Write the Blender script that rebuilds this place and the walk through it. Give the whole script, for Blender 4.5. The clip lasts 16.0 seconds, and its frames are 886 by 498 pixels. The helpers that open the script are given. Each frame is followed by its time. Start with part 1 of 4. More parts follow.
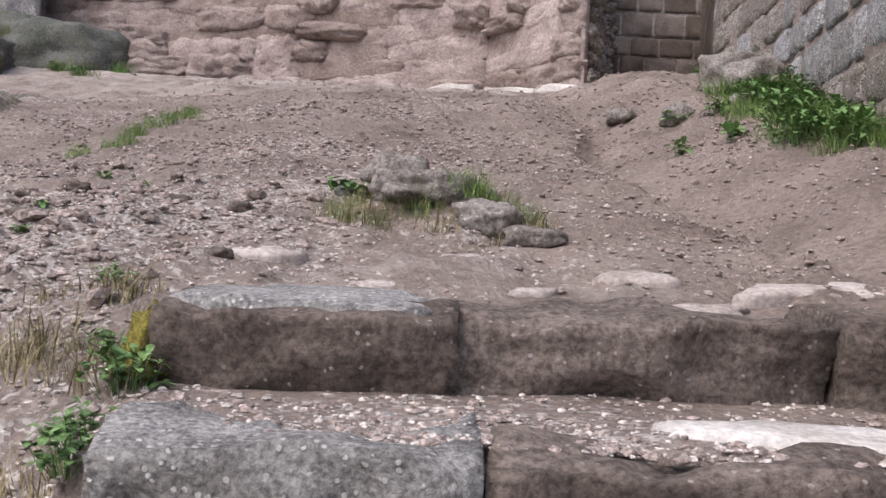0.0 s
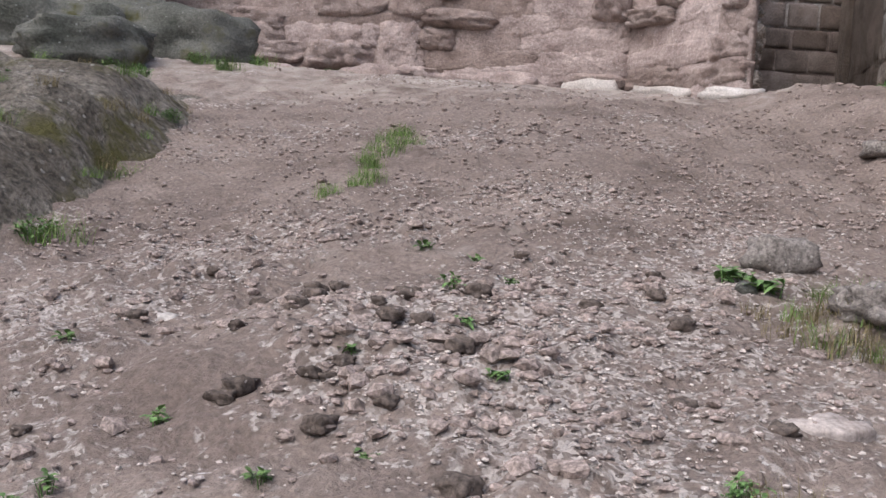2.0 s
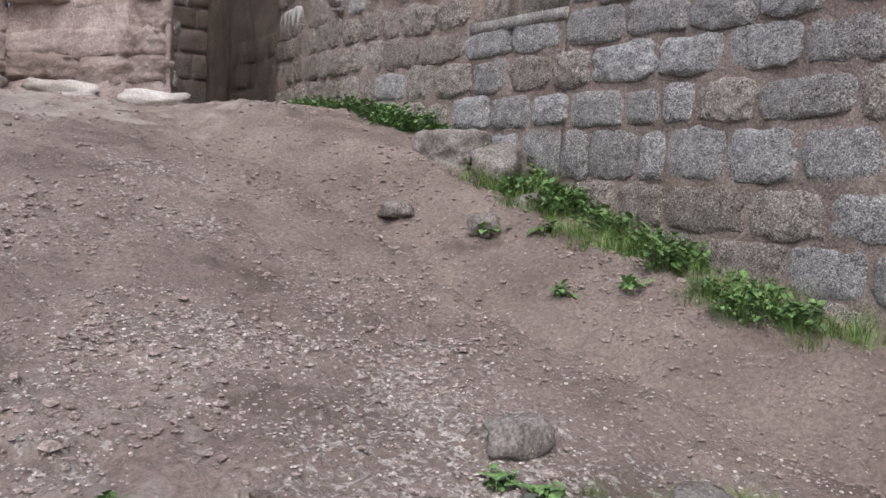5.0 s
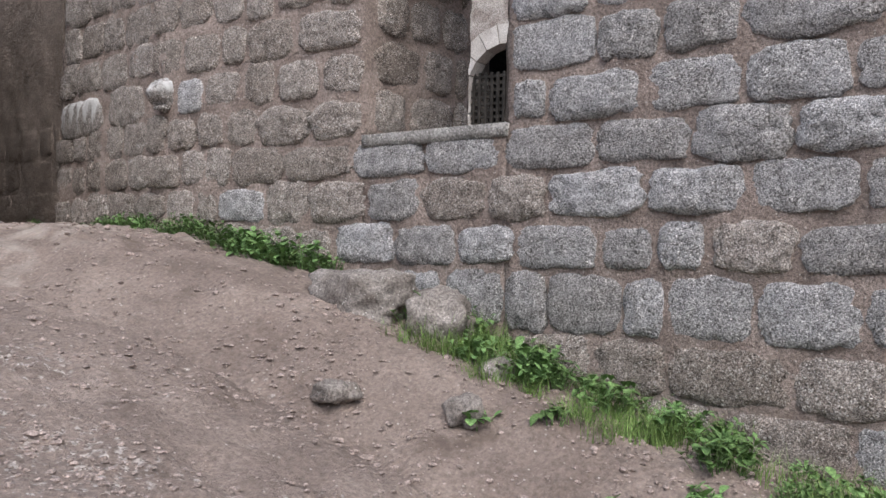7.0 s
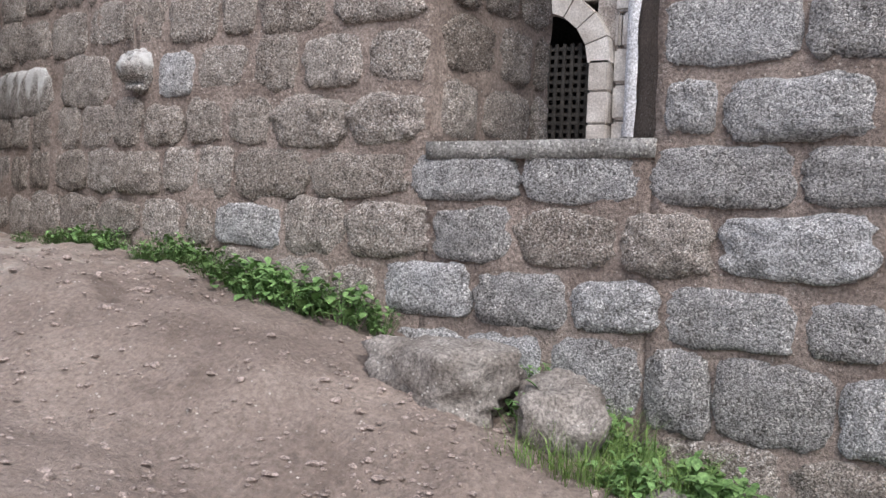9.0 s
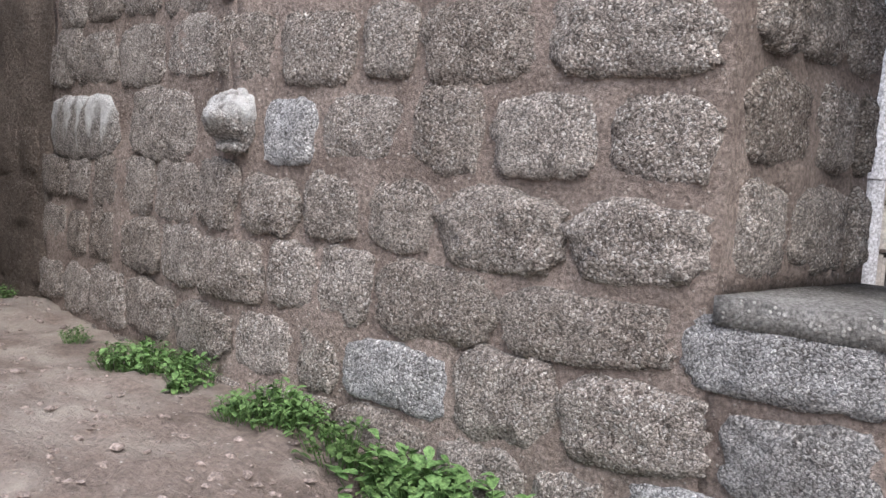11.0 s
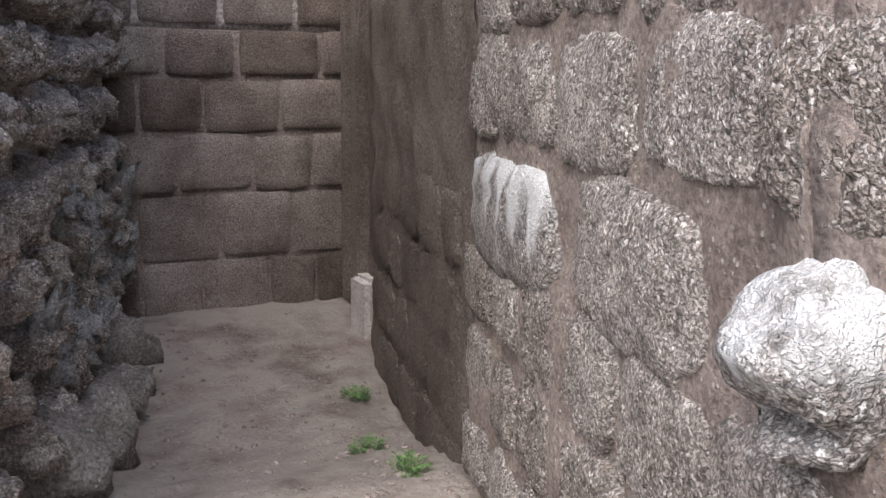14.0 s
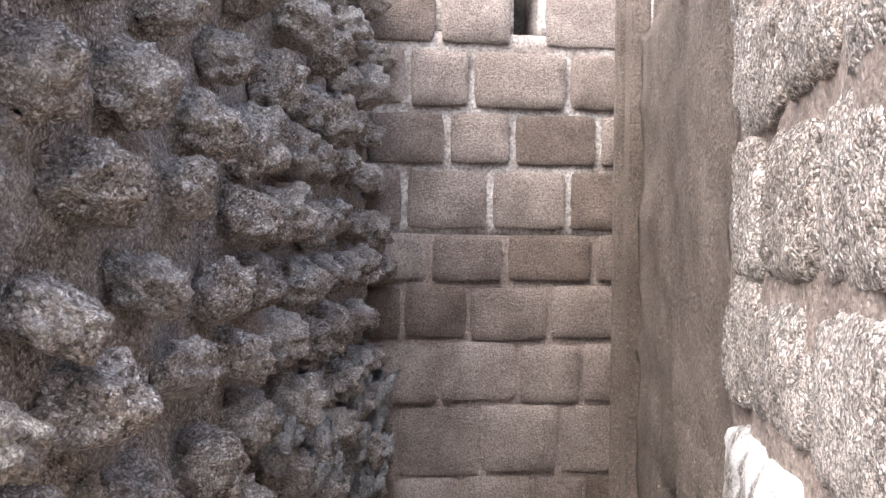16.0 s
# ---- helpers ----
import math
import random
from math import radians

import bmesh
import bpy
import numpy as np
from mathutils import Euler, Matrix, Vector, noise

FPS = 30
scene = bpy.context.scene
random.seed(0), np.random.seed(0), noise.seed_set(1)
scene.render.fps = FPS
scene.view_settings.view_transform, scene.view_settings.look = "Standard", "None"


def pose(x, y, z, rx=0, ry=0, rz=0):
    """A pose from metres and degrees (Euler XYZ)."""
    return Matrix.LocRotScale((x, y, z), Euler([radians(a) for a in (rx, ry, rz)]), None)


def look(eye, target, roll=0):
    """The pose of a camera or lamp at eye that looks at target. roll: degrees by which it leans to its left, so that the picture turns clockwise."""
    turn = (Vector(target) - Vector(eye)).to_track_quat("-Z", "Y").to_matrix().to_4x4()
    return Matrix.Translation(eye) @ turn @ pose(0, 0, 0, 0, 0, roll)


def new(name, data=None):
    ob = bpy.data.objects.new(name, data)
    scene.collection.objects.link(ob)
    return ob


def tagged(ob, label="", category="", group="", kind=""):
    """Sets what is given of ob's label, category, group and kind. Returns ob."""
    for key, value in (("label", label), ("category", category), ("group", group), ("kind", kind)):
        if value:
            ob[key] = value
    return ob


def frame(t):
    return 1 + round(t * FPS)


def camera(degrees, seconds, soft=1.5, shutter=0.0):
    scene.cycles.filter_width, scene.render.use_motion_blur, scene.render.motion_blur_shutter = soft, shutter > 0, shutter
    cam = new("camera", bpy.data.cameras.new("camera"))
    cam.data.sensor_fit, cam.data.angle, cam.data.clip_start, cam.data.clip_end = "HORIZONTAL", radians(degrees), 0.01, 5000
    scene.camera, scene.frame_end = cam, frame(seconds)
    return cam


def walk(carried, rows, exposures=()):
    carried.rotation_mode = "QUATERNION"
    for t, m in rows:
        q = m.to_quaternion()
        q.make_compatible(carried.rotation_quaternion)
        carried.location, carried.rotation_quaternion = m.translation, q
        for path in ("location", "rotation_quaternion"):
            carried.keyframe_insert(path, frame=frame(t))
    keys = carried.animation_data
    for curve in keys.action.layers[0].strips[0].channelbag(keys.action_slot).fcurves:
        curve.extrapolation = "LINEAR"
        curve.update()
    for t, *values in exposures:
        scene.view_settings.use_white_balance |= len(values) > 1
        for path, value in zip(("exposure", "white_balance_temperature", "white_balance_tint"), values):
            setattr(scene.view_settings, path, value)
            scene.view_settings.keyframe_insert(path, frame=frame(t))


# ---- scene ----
cam = camera(47.8, 16.0)
PATH = [
    (0, (-0.082, -0.225, 1.62), (-0.013, 1.773, 1.639), 3.0),
    (0.5, (-0.268, -0.014, 1.651), (-0.184, 1.983, 1.7), 5.8),
    (1, (-0.534, 0.191, 1.725), (-0.387, 2.185, 1.777), 7.9),
    (1.5, (-0.856, 0.331, 1.799), (-0.699, 2.324, 1.845), 7.0),
    (2, (-1.358, 0.298, 1.998), (-1.33, 2.296, 1.937), 4.3),
    (2.5, (-1.777, 0.245, 2.129), (-1.788, 2.245, 2.079), 2.2),
    (3, (-2.078, 0.31, 2.22), (-1.714, 2.275, 2.14), 2.9),
    (3.1, (-2.162, 0.314, 2.242), (-1.715, 2.261, 2.164), 3.3),
    (3.2, (-2.184, 0.303, 2.319), (-1.655, 2.229, 2.22), 3.6),
    (3.5, (-2.281, 0.476, 2.396), (-1.545, 2.333, 2.311), 3.7),
    (4, (-2.43, 0.756, 2.555), (-1.415, 2.477, 2.453), 3.4),
    (4.2, (-2.474, 0.869, 2.592), (-1.394, 2.549, 2.482), 3.2),
    (6.3, (-2.325, 2.817, 2.964), (-0.695, 3.975, 2.938), 3.4),
    (6.5, (-2.321, 2.99, 2.963), (-0.661, 4.106, 2.976), 3.3),
    (7, (-2.273, 3.425, 3.164), (-0.579, 4.489, 3.195), 1.2),
    (7.5, (-2.137, 3.75, 3.245), (-0.431, 4.794, 3.267), 0.4),
    (8, (-1.897, 4.142, 3.316), (-0.162, 5.137, 3.305), 0.8),
    (8.5, (-1.612, 4.504, 3.377), (0.147, 5.456, 3.352), 2.0),
    (8.7, (-1.482, 4.656, 3.445), (0.281, 5.601, 3.411), 2.3),
    (10.8, (-0.12, 6.134, 4.165), (1.574, 7.19, 4.043), 4.0),
    (11, (0.043, 6.251, 4.196), (1.712, 7.343, 4.046), 4.1),
    (11.5, (0.382, 6.572, 4.266), (1.989, 7.74, 4.037), 3.4),
    (11.8, (0.602, 6.769, 4.329), (2.142, 8.015, 4.05), 2.1),
    (12, (0.737, 6.943, 4.375), (2.255, 8.218, 4.114), 1.1),
    (12.1, (0.799, 6.984, 4.39), (2.296, 8.291, 4.158), 0.7),
    (12.5, (1.134, 7.239, 4.449), (2.514, 8.684, 4.356), 1.0),
    (13, (1.422, 7.567, 4.497), (2.673, 9.115, 4.297), 3.7),
    (13.5, (1.615, 7.859, 4.563), (2.719, 9.49, 4.216), 3.0),
    (14, (1.782, 8.111, 4.655), (2.664, 9.874, 4.314), 0.6),
    (14.1, (1.797, 8.138, 4.653), (2.635, 9.929, 4.353), 1.2),
    (14.5, (1.915, 8.274, 4.732), (2.552, 10.161, 4.55), -0.5),
    (15, (2.083, 8.405, 4.799), (2.462, 10.368, 4.727), -0.2),
    (15.5, (2.155, 8.485, 4.813), (2.457, 10.462, 4.782), 0.4),
    (16, (2.165, 8.492, 4.823), (2.464, 10.469, 4.822), 0.8),
]
walk(cam, [(t, look(eye, target, roll)) for t, eye, target, roll in PATH], exposures=[(0, 0.22, 6250, 13), (0.6, 0.1, 6250, 13), (1.2, 0.12, 6220, 13), (2, 0.06, 6200, 12), (4, -0.03, 6150, 11), (8, 0.26, 6150, 9), (11, 0.32, 6100, 9), (12.5, 0.32, 6100, 10), (13.5, 0.45, 6100, 10), (14.5, 1.1, 6200, 10), (15.5, 1.72, 6300, 11), (16, 1.85, 6300, 11)])

# ---- light ----
world = bpy.data.worlds.new("sky")
scene.world = world
world.use_nodes = True
wn = world.node_tree
sky = wn.nodes.new("ShaderNodeTexSky")
sky.sky_type = "NISHITA"
sky.sun_disc = False
sky.sun_elevation = radians(52)
sky.sun_rotation = radians(230)
sky.air_density, sky.dust_density, sky.ozone_density = 1.0, 4.0, 0.6
wn.links.new(sky.outputs[0], wn.nodes["Background"].inputs[0])
wn.nodes["Background"].inputs[1].default_value = 0.15
sun = new("sun", bpy.data.lights.new("sun", "SUN"))
sun.data.energy, sun.data.angle, sun.data.color = 2.2, radians(70), (1.0, 0.97, 0.93)
sun.matrix_world = look((-6, -5, 10), (0, 0, 0))


# ---- materials ----
def mat(name, low, high, scale=4.0, fine=60.0, spots=None, spot_amount=0.3, spot_scale=120.0, stain=None, stain_scale=1.5,
        stain_at=0.6, rough=0.9, bump=0.4, bump_scale=40.0, tint=0.0, dist=0.01, grain=0.14):
    m = bpy.data.materials.new(name)
    m.use_nodes = True
    t = m.node_tree
    N, L = t.nodes.new, t.links.new
    b = t.nodes["Principled BSDF"]
    b.inputs["Roughness"].default_value = rough
    b.inputs["Specular IOR Level"].default_value = 0.25
    geo = N("ShaderNodeNewGeometry")

    def tex(sc, detail=5.0, ro=0.6):
        n = N("ShaderNodeTexNoise")
        n.inputs["Scale"].default_value, n.inputs["Detail"].default_value, n.inputs["Roughness"].default_value = sc, detail, ro
        L(geo.outputs["Position"], n.inputs["Vector"])
        return n.outputs["Fac"]

    def ramp(fac, a, z, ca=(0, 0, 0), cz=(1, 1, 1)):
        r = N("ShaderNodeValToRGB")
        r.color_ramp.elements[0].position, r.color_ramp.elements[1].position = a, z
        r.color_ramp.elements[0].color, r.color_ramp.elements[1].color = (*ca, 1), (*cz, 1)
        L(fac, r.inputs[0])
        return r.outputs[0]

    def mix(fac, a, c, how="MIX"):
        x = N("ShaderNodeMix")
        x.data_type, x.blend_type = "RGBA", how
        for sock, v in ((x.inputs[0], fac), (x.inputs[6], a), (x.inputs[7], c)):
            if hasattr(v, "is_linked"):
                L(v, sock)
            elif isinstance(v, tuple):
                sock.default_value = (*v, 1)
            else:
                sock.default_value = v
        return x.outputs[2]

    col = ramp(tex(scale), 0.32, 0.68, low, high)
    col = mix(0.75, col, ramp(tex(fine, 4.0, 0.7), 0.5 - grain, 0.5 + grain, (0.3, 0.3, 0.3), (1.55, 1.55, 1.55)), "MULTIPLY")
    height = tex(bump_scale, 6.0, 0.7)
    if spots:
        v = N("ShaderNodeTexVoronoi")
        v.inputs["Scale"].default_value = spot_scale
        L(geo.outputs["Position"], v.inputs["Vector"])
        keep = ramp(v.outputs["Color"], 1.0 - spot_amount - 0.02, 1.0 - spot_amount)
        inside = ramp(v.outputs["Distance"], 0.35, 0.5, (1, 1, 1), (0, 0, 0))
        k = mix(1.0, keep, inside, "MULTIPLY")
        k = mix(0.6, k, ramp(tex(scale * 0.7), 0.35, 0.6), "MULTIPLY")
        col = mix(k, col, spots)
        w = N("ShaderNodeMath")
        w.operation = "MULTIPLY_ADD"
        w.inputs[1].default_value = 0.35
        L(k, w.inputs[0])
        L(height, w.inputs[2])
        height = w.outputs[0]
    if stain:
        col = mix(ramp(tex(stain_scale, 6.0, 0.65), stain_at, stain_at + 0.12), col, stain)
    if tint:
        info = N("ShaderNodeObjectInfo")
        col = mix(1.0, col, ramp(info.outputs["Random"], 0.0, 1.0, (1 - tint, 1 - tint * 1.15, 1 - tint * 1.25), (1 + tint, 1 + tint, 1 + tint * 1.1)), "MULTIPLY")
    L(col, b.inputs["Base Color"])
    bp = N("ShaderNodeBump")
    bp.inputs["Strength"].default_value, bp.inputs["Distance"].default_value = bump, dist
    L(height, bp.inputs["Height"])
    L(bp.outputs[0], b.inputs["Normal"])
    return m


def crystal(name, dark, mid, light, patch, scale=135.0, gap=0.36, bump=0.85, dist=0.014, tint=0.17, lime=None):
    """Coarse weathered granite: proud crystals of mixed colour, darker between them; lime: height span of a whitewash
    run.
    """
    m = bpy.data.materials.new(name)
    m.use_nodes = True
    t = m.node_tree
    N, L = t.nodes.new, t.links.new
    b = t.nodes["Principled BSDF"]
    b.inputs["Roughness"].default_value = 0.85
    b.inputs["Specular IOR Level"].default_value = 0.3
    geo = N("ShaderNodeNewGeometry")

    def tex(sc, detail=4.0, ro=0.6):
        n = N("ShaderNodeTexNoise")
        n.inputs["Scale"].default_value, n.inputs["Detail"].default_value, n.inputs["Roughness"].default_value = sc, detail, ro
        L(geo.outputs["Position"], n.inputs["Vector"])
        return n

    def ramp(fac, stops):
        r = N("ShaderNodeValToRGB")
        while len(r.color_ramp.elements) < len(stops):
            r.color_ramp.elements.new(0.5)
        for e, (p, c) in zip(r.color_ramp.elements, stops):
            e.position, e.color = p, (*c, 1) if isinstance(c, tuple) else (c, c, c, 1)
        L(fac, r.inputs[0])
        return r.outputs[0]

    def mix(fac, a, c, how="MIX"):
        x = N("ShaderNodeMix")
        x.data_type, x.blend_type = "RGBA", how
        for sock, v in ((x.inputs[0], fac), (x.inputs[6], a), (x.inputs[7], c)):
            if hasattr(v, "is_linked"):
                L(v, sock)
            elif isinstance(v, tuple):
                sock.default_value = (*v, 1)
            else:
                sock.default_value = v
        return x.outputs[2]

    def maths(how, a, c):
        x = N("ShaderNodeMath")
        x.operation = how
        for sock, v in zip(x.inputs, (a, c)):
            if hasattr(v, "is_linked"):
                L(v, sock)
            else:
                sock.default_value = v
        return x.outputs[0]

    warp = N("ShaderNodeVectorMath")
    warp.operation = "MULTIPLY_ADD"
    warp.inputs[1].default_value = (0.024, 0.024, 0.024)
    L(tex(75, 3.0).outputs["Color"], warp.inputs[0])
    L(geo.outputs["Position"], warp.inputs[2])
    cells = N("ShaderNodeTexVoronoi")
    cells.inputs["Scale"].default_value = scale
    L(warp.outputs[0], cells.inputs["Vector"])
    split = N("ShaderNodeSeparateColor")
    L(cells.outputs["Color"], split.inputs[0])
    col = ramp(split.outputs[0], ((0.0, dark), (0.35, mid), (0.75, mid), (0.95, light)))
    col = mix(ramp(tex(3.2).outputs["Fac"], ((0.42, 0.0), (0.68, 0.65))), col, patch)
    pits = ramp(cells.outputs["Distance"], ((0.3, 1.0), (0.75, gap)))
    col = mix(1.0, col, pits, "MULTIPLY")
    worn = tex(16, 5.0, 0.7).outputs["Fac"]
    col = mix(1.0, col, ramp(worn, ((0.3, 0.6), (0.7, 1.25))), "MULTIPLY")
    if tint:
        info = N("ShaderNodeObjectInfo")
        col = mix(1.0, col, ramp(info.outputs["Random"], ((0.0, (1 - tint, 1 - tint * 1.15, 1 - tint * 1.25)), (1.0, (1 + tint, 1 + tint, 1 + tint * 1.1)))), "MULTIPLY")
    if lime:
        run = N("ShaderNodeMapping")
        run.inputs["Scale"].default_value = (13, 13, 1.5)
        L(geo.outputs["Position"], run.inputs["Vector"])
        drip = N("ShaderNodeTexNoise")
        drip.inputs["Scale"].default_value = 1.0
        L(run.outputs[0], drip.inputs["Vector"])
        xyz = N("ShaderNodeSeparateXYZ")
        L(geo.outputs["Position"], xyz.inputs[0])
        up = maths("DIVIDE", maths("SUBTRACT", xyz.outputs[2], lime[0]), lime[1] - lime[0])
        k = maths("ADD", up, maths("MULTIPLY", maths("SUBTRACT", drip.outputs["Fac"], 0.5), 2.2))
        k = maths("ADD", k, maths("MULTIPLY", maths("SUBTRACT", worn, 0.5), 0.8))
        col = mix(ramp(k, ((0.45, 0.0), (0.85, 0.8))), col, (0.74, 0.74, 0.74))
    L(col, b.inputs["Base Color"])
    height = maths("ADD", maths("MULTIPLY", pits, 0.55), maths("MULTIPLY", worn, 1.3))
    bp = N("ShaderNodeBump")
    bp.inputs["Strength"].default_value, bp.inputs["Distance"].default_value = bump, dist
    L(height, bp.inputs["Height"])
    L(bp.outputs[0], b.inputs["Normal"])
    return m


GRANITE = crystal("granite", (0.16, 0.145, 0.135), (0.5, 0.49, 0.49), (0.86, 0.85, 0.84), (0.6, 0.6, 0.62))
GRANITE_BROWN = crystal("brown granite", (0.13, 0.105, 0.09), (0.44, 0.385, 0.345), (0.82, 0.78, 0.74), (0.52, 0.47, 0.43))
KNOB = crystal("brown knob stone", (0.12, 0.095, 0.08), (0.48, 0.415, 0.36), (0.84, 0.8, 0.76), (0.6, 0.56, 0.52), gap=0.45)
QUOIN = crystal("lime-run granite", (0.14, 0.12, 0.11), (0.44, 0.4, 0.37), (0.8, 0.78, 0.75), (0.5, 0.46, 0.43), lime=(4.14, 4.46))
BOSS = crystal("lime-topped granite", (0.14, 0.12, 0.11), (0.44, 0.4, 0.37), (0.8, 0.78, 0.75), (0.55, 0.52, 0.5), lime=(4.2, 4.46))
ASHLAR = mat("worn ashlar", (0.2, 0.165, 0.145), (0.37, 0.315, 0.28), 4, 110, (0.38, 0.35, 0.32), 0.15, 120, bump=0.9, bump_scale=80, tint=0.34, dist=0.03)
MORTAR = mat("earth mortar", (0.27, 0.215, 0.19), (0.43, 0.355, 0.318), 4, 70, (0.62, 0.56, 0.52), 0.14, 95, (0.17, 0.125, 0.105), 2.2, 0.62, bump=0.9, bump_scale=40, dist=0.035, grain=0.2)
LIME_MORTAR = mat("pale lime mortar", (0.24, 0.2, 0.18), (0.54, 0.5, 0.47), 6, 60, bump=0.7, bump_scale=45)
PLASTER = mat("dirty plaster", (0.15, 0.12, 0.1), (0.27, 0.222, 0.19), 2.2, 90, (0.42, 0.4, 0.38), 0.12, 130, (0.36, 0.34, 0.32), 1.6, 0.66, bump=1.0, bump_scale=40, dist=0.04, grain=0.2)
ROCK_PINK = mat("pinkish rubble rock", (0.28, 0.22, 0.2), (0.5, 0.42, 0.39), 3.5, 30, (0.56, 0.52, 0.5), 0.12, 60, (0.5, 0.46, 0.47), 2.0, 0.64, bump=0.9, bump_scale=18, tint=0.25, dist=0.045, grain=0.35)
MOSSY = mat("dark mossy rock", (0.09, 0.095, 0.08), (0.22, 0.22, 0.2), 2.5, 40, (0.34, 0.36, 0.34), 0.1, 40, (0.1, 0.1, 0.045), 2.5, 0.56, bump=0.9, bump_scale=25, dist=0.05, grain=0.3)
BANK = mat("mossy earth bank", (0.13, 0.11, 0.085), (0.33, 0.3, 0.26), 3.0, 22, (0.42, 0.4, 0.36), 0.16, 30, (0.13, 0.12, 0.045), 2.0, 0.52, bump=1.0, bump_scale=16, dist=0.08)
LICHEN = mat("lichened granite", (0.22, 0.21, 0.2), (0.47, 0.46, 0.45), 6, 80, (0.7, 0.69, 0.67), 0.25, 90, (0.12, 0.1, 0.085), 4.0, 0.62, bump=0.9, bump_scale=60, tint=0.1, dist=0.02)
PALE = mat("pale weathered stone", (0.42, 0.38, 0.35), (0.68, 0.65, 0.62), 5, 60, bump=0.7, bump_scale=35, tint=0.12, grain=0.3)
FIELD = mat("grey field stone", (0.17, 0.15, 0.135), (0.32, 0.295, 0.275), 7, 70, (0.55, 0.53, 0.5), 0.15, 90, bump=0.8, bump_scale=60, tint=0.18)
STEP = mat("earth-stained step stone", (0.085, 0.068, 0.058), (0.19, 0.155, 0.135), 5, 60, (0.42, 0.38, 0.35), 0.12, 90, bump=0.9, bump_scale=45, tint=0.12)
def soil(name):
    """Reddish packed earth; the mesh's own values "dust" and "grit" say where it is dusty or full of chips."""
    m = mat(name, (0.2, 0.157, 0.136), (0.35, 0.285, 0.25), 1.6, 45, (0.62, 0.55, 0.51), 0.1, 75, (0.155, 0.12, 0.102), 2.4, 0.58, bump=0.9, bump_scale=24, dist=0.04, grain=0.3)
    t = m.node_tree
    N, L = t.nodes.new, t.links.new
    b = t.nodes["Principled BSDF"]
    col = b.inputs["Base Color"].links[0].from_socket
    geo = N("ShaderNodeNewGeometry")
    cells = N("ShaderNodeTexVoronoi")
    cells.inputs["Scale"].default_value = 78
    L(geo.outputs["Position"], cells.inputs["Vector"])
    shade = N("ShaderNodeValToRGB")
    for e, p, c in zip(list(shade.color_ramp.elements) + [shade.color_ramp.elements.new(0.5)], (0.0, 0.5, 1.0), ((0.12, 0.09, 0.075), (0.3, 0.245, 0.215), (0.72, 0.66, 0.62))):
        e.position, e.color = p, (*c, 1)
    sep = N("ShaderNodeSeparateColor")
    L(cells.outputs["Color"], sep.inputs[0])
    L(sep.outputs[0], shade.inputs[0])
    for key, tint in (("dust", (0.47, 0.415, 0.37)), ("grit", None)):
        at = N("ShaderNodeAttribute")
        at.attribute_name = key
        n = N("ShaderNodeTexNoise")
        n.inputs["Scale"].default_value, n.inputs["Detail"].default_value = (5.0, 6.0) if tint else (26.0, 4.0)
        L(geo.outputs["Position"], n.inputs["Vector"])
        add = N("ShaderNodeMath")
        add.operation = "ADD"
        L(at.outputs["Fac"], add.inputs[0])
        L(n.outputs["Fac"], add.inputs[1])
        r = N("ShaderNodeValToRGB")
        r.color_ramp.elements[0].position, r.color_ramp.elements[1].position = (0.7, 1.0) if tint else (0.86, 0.96)
        r.color_ramp.elements[0].color, r.color_ramp.elements[1].color = (0, 0, 0, 1), ((0.8, 0.8, 0.8, 1) if tint else (0.75, 0.75, 0.75, 1))
        L(add.outputs[0], r.inputs[0])
        x = N("ShaderNodeMix")
        x.data_type = "RGBA"
        L(r.outputs[0], x.inputs[0])
        L(col, x.inputs[6])
        if tint:
            x.inputs[7].default_value = (*tint, 1)
        else:
            L(shade.outputs[0], x.inputs[7])
        col = x.outputs[2]
    L(col, b.inputs["Base Color"])
    return m


SLAB = mat("dusty slab stone", (0.34, 0.29, 0.265), (0.54, 0.485, 0.455), 7, 60, bump=0.7, bump_scale=30, tint=0.12, grain=0.25)
SOIL = soil("gravelly reddish soil")
GRAVEL = mat("gravel", (0.2, 0.16, 0.14), (0.44, 0.36, 0.33), 30, 90, bump=0.4, bump_scale=90)
CHIPS = mat("pale stone chips", (0.42, 0.36, 0.33), (0.72, 0.66, 0.62), 30, 90, bump=0.4, bump_scale=90)
LEAF = mat("weed leaf", (0.085, 0.165, 0.05), (0.2, 0.33, 0.12), 25, 90, rough=0.6, bump=0.3, bump_scale=120, tint=0.25)
DRY = mat("dry grass", (0.16, 0.14, 0.07), (0.34, 0.29, 0.17), 20, 80, rough=0.8, bump=0.1, tint=0.2)
GRASS = mat("grass", (0.1, 0.17, 0.045), (0.22, 0.33, 0.1), 15, 80, rough=0.7, bump=0.1, tint=0.2)
MOSS = mat("yellow moss", (0.12, 0.1, 0.02), (0.26, 0.22, 0.05), 20, 80, bump=0.9, bump_scale=90)
IRON = mat("dark iron", (0.02, 0.018, 0.016), (0.05, 0.045, 0.04), 8, 60, rough=0.7, bump=0.3)
PIPE = mat("pale painted pipe", (0.5, 0.5, 0.53), (0.62, 0.62, 0.65), 3, 60, rough=0.5, bump=0.1)
# near-black colour stands in for the shade inside openings
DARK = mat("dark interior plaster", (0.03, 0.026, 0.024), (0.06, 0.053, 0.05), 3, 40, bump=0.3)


# ---- mesh helpers ----
def mesh_of(name, verts, faces, material, smooth=True):
    me = bpy.data.meshes.new(name)
    me.from_pydata([tuple(v) for v in verts], [], faces)
    me.materials.append(material)
    me.polygons.foreach_set("use_smooth", [smooth] * len(me.polygons))
    me.update()
    return me


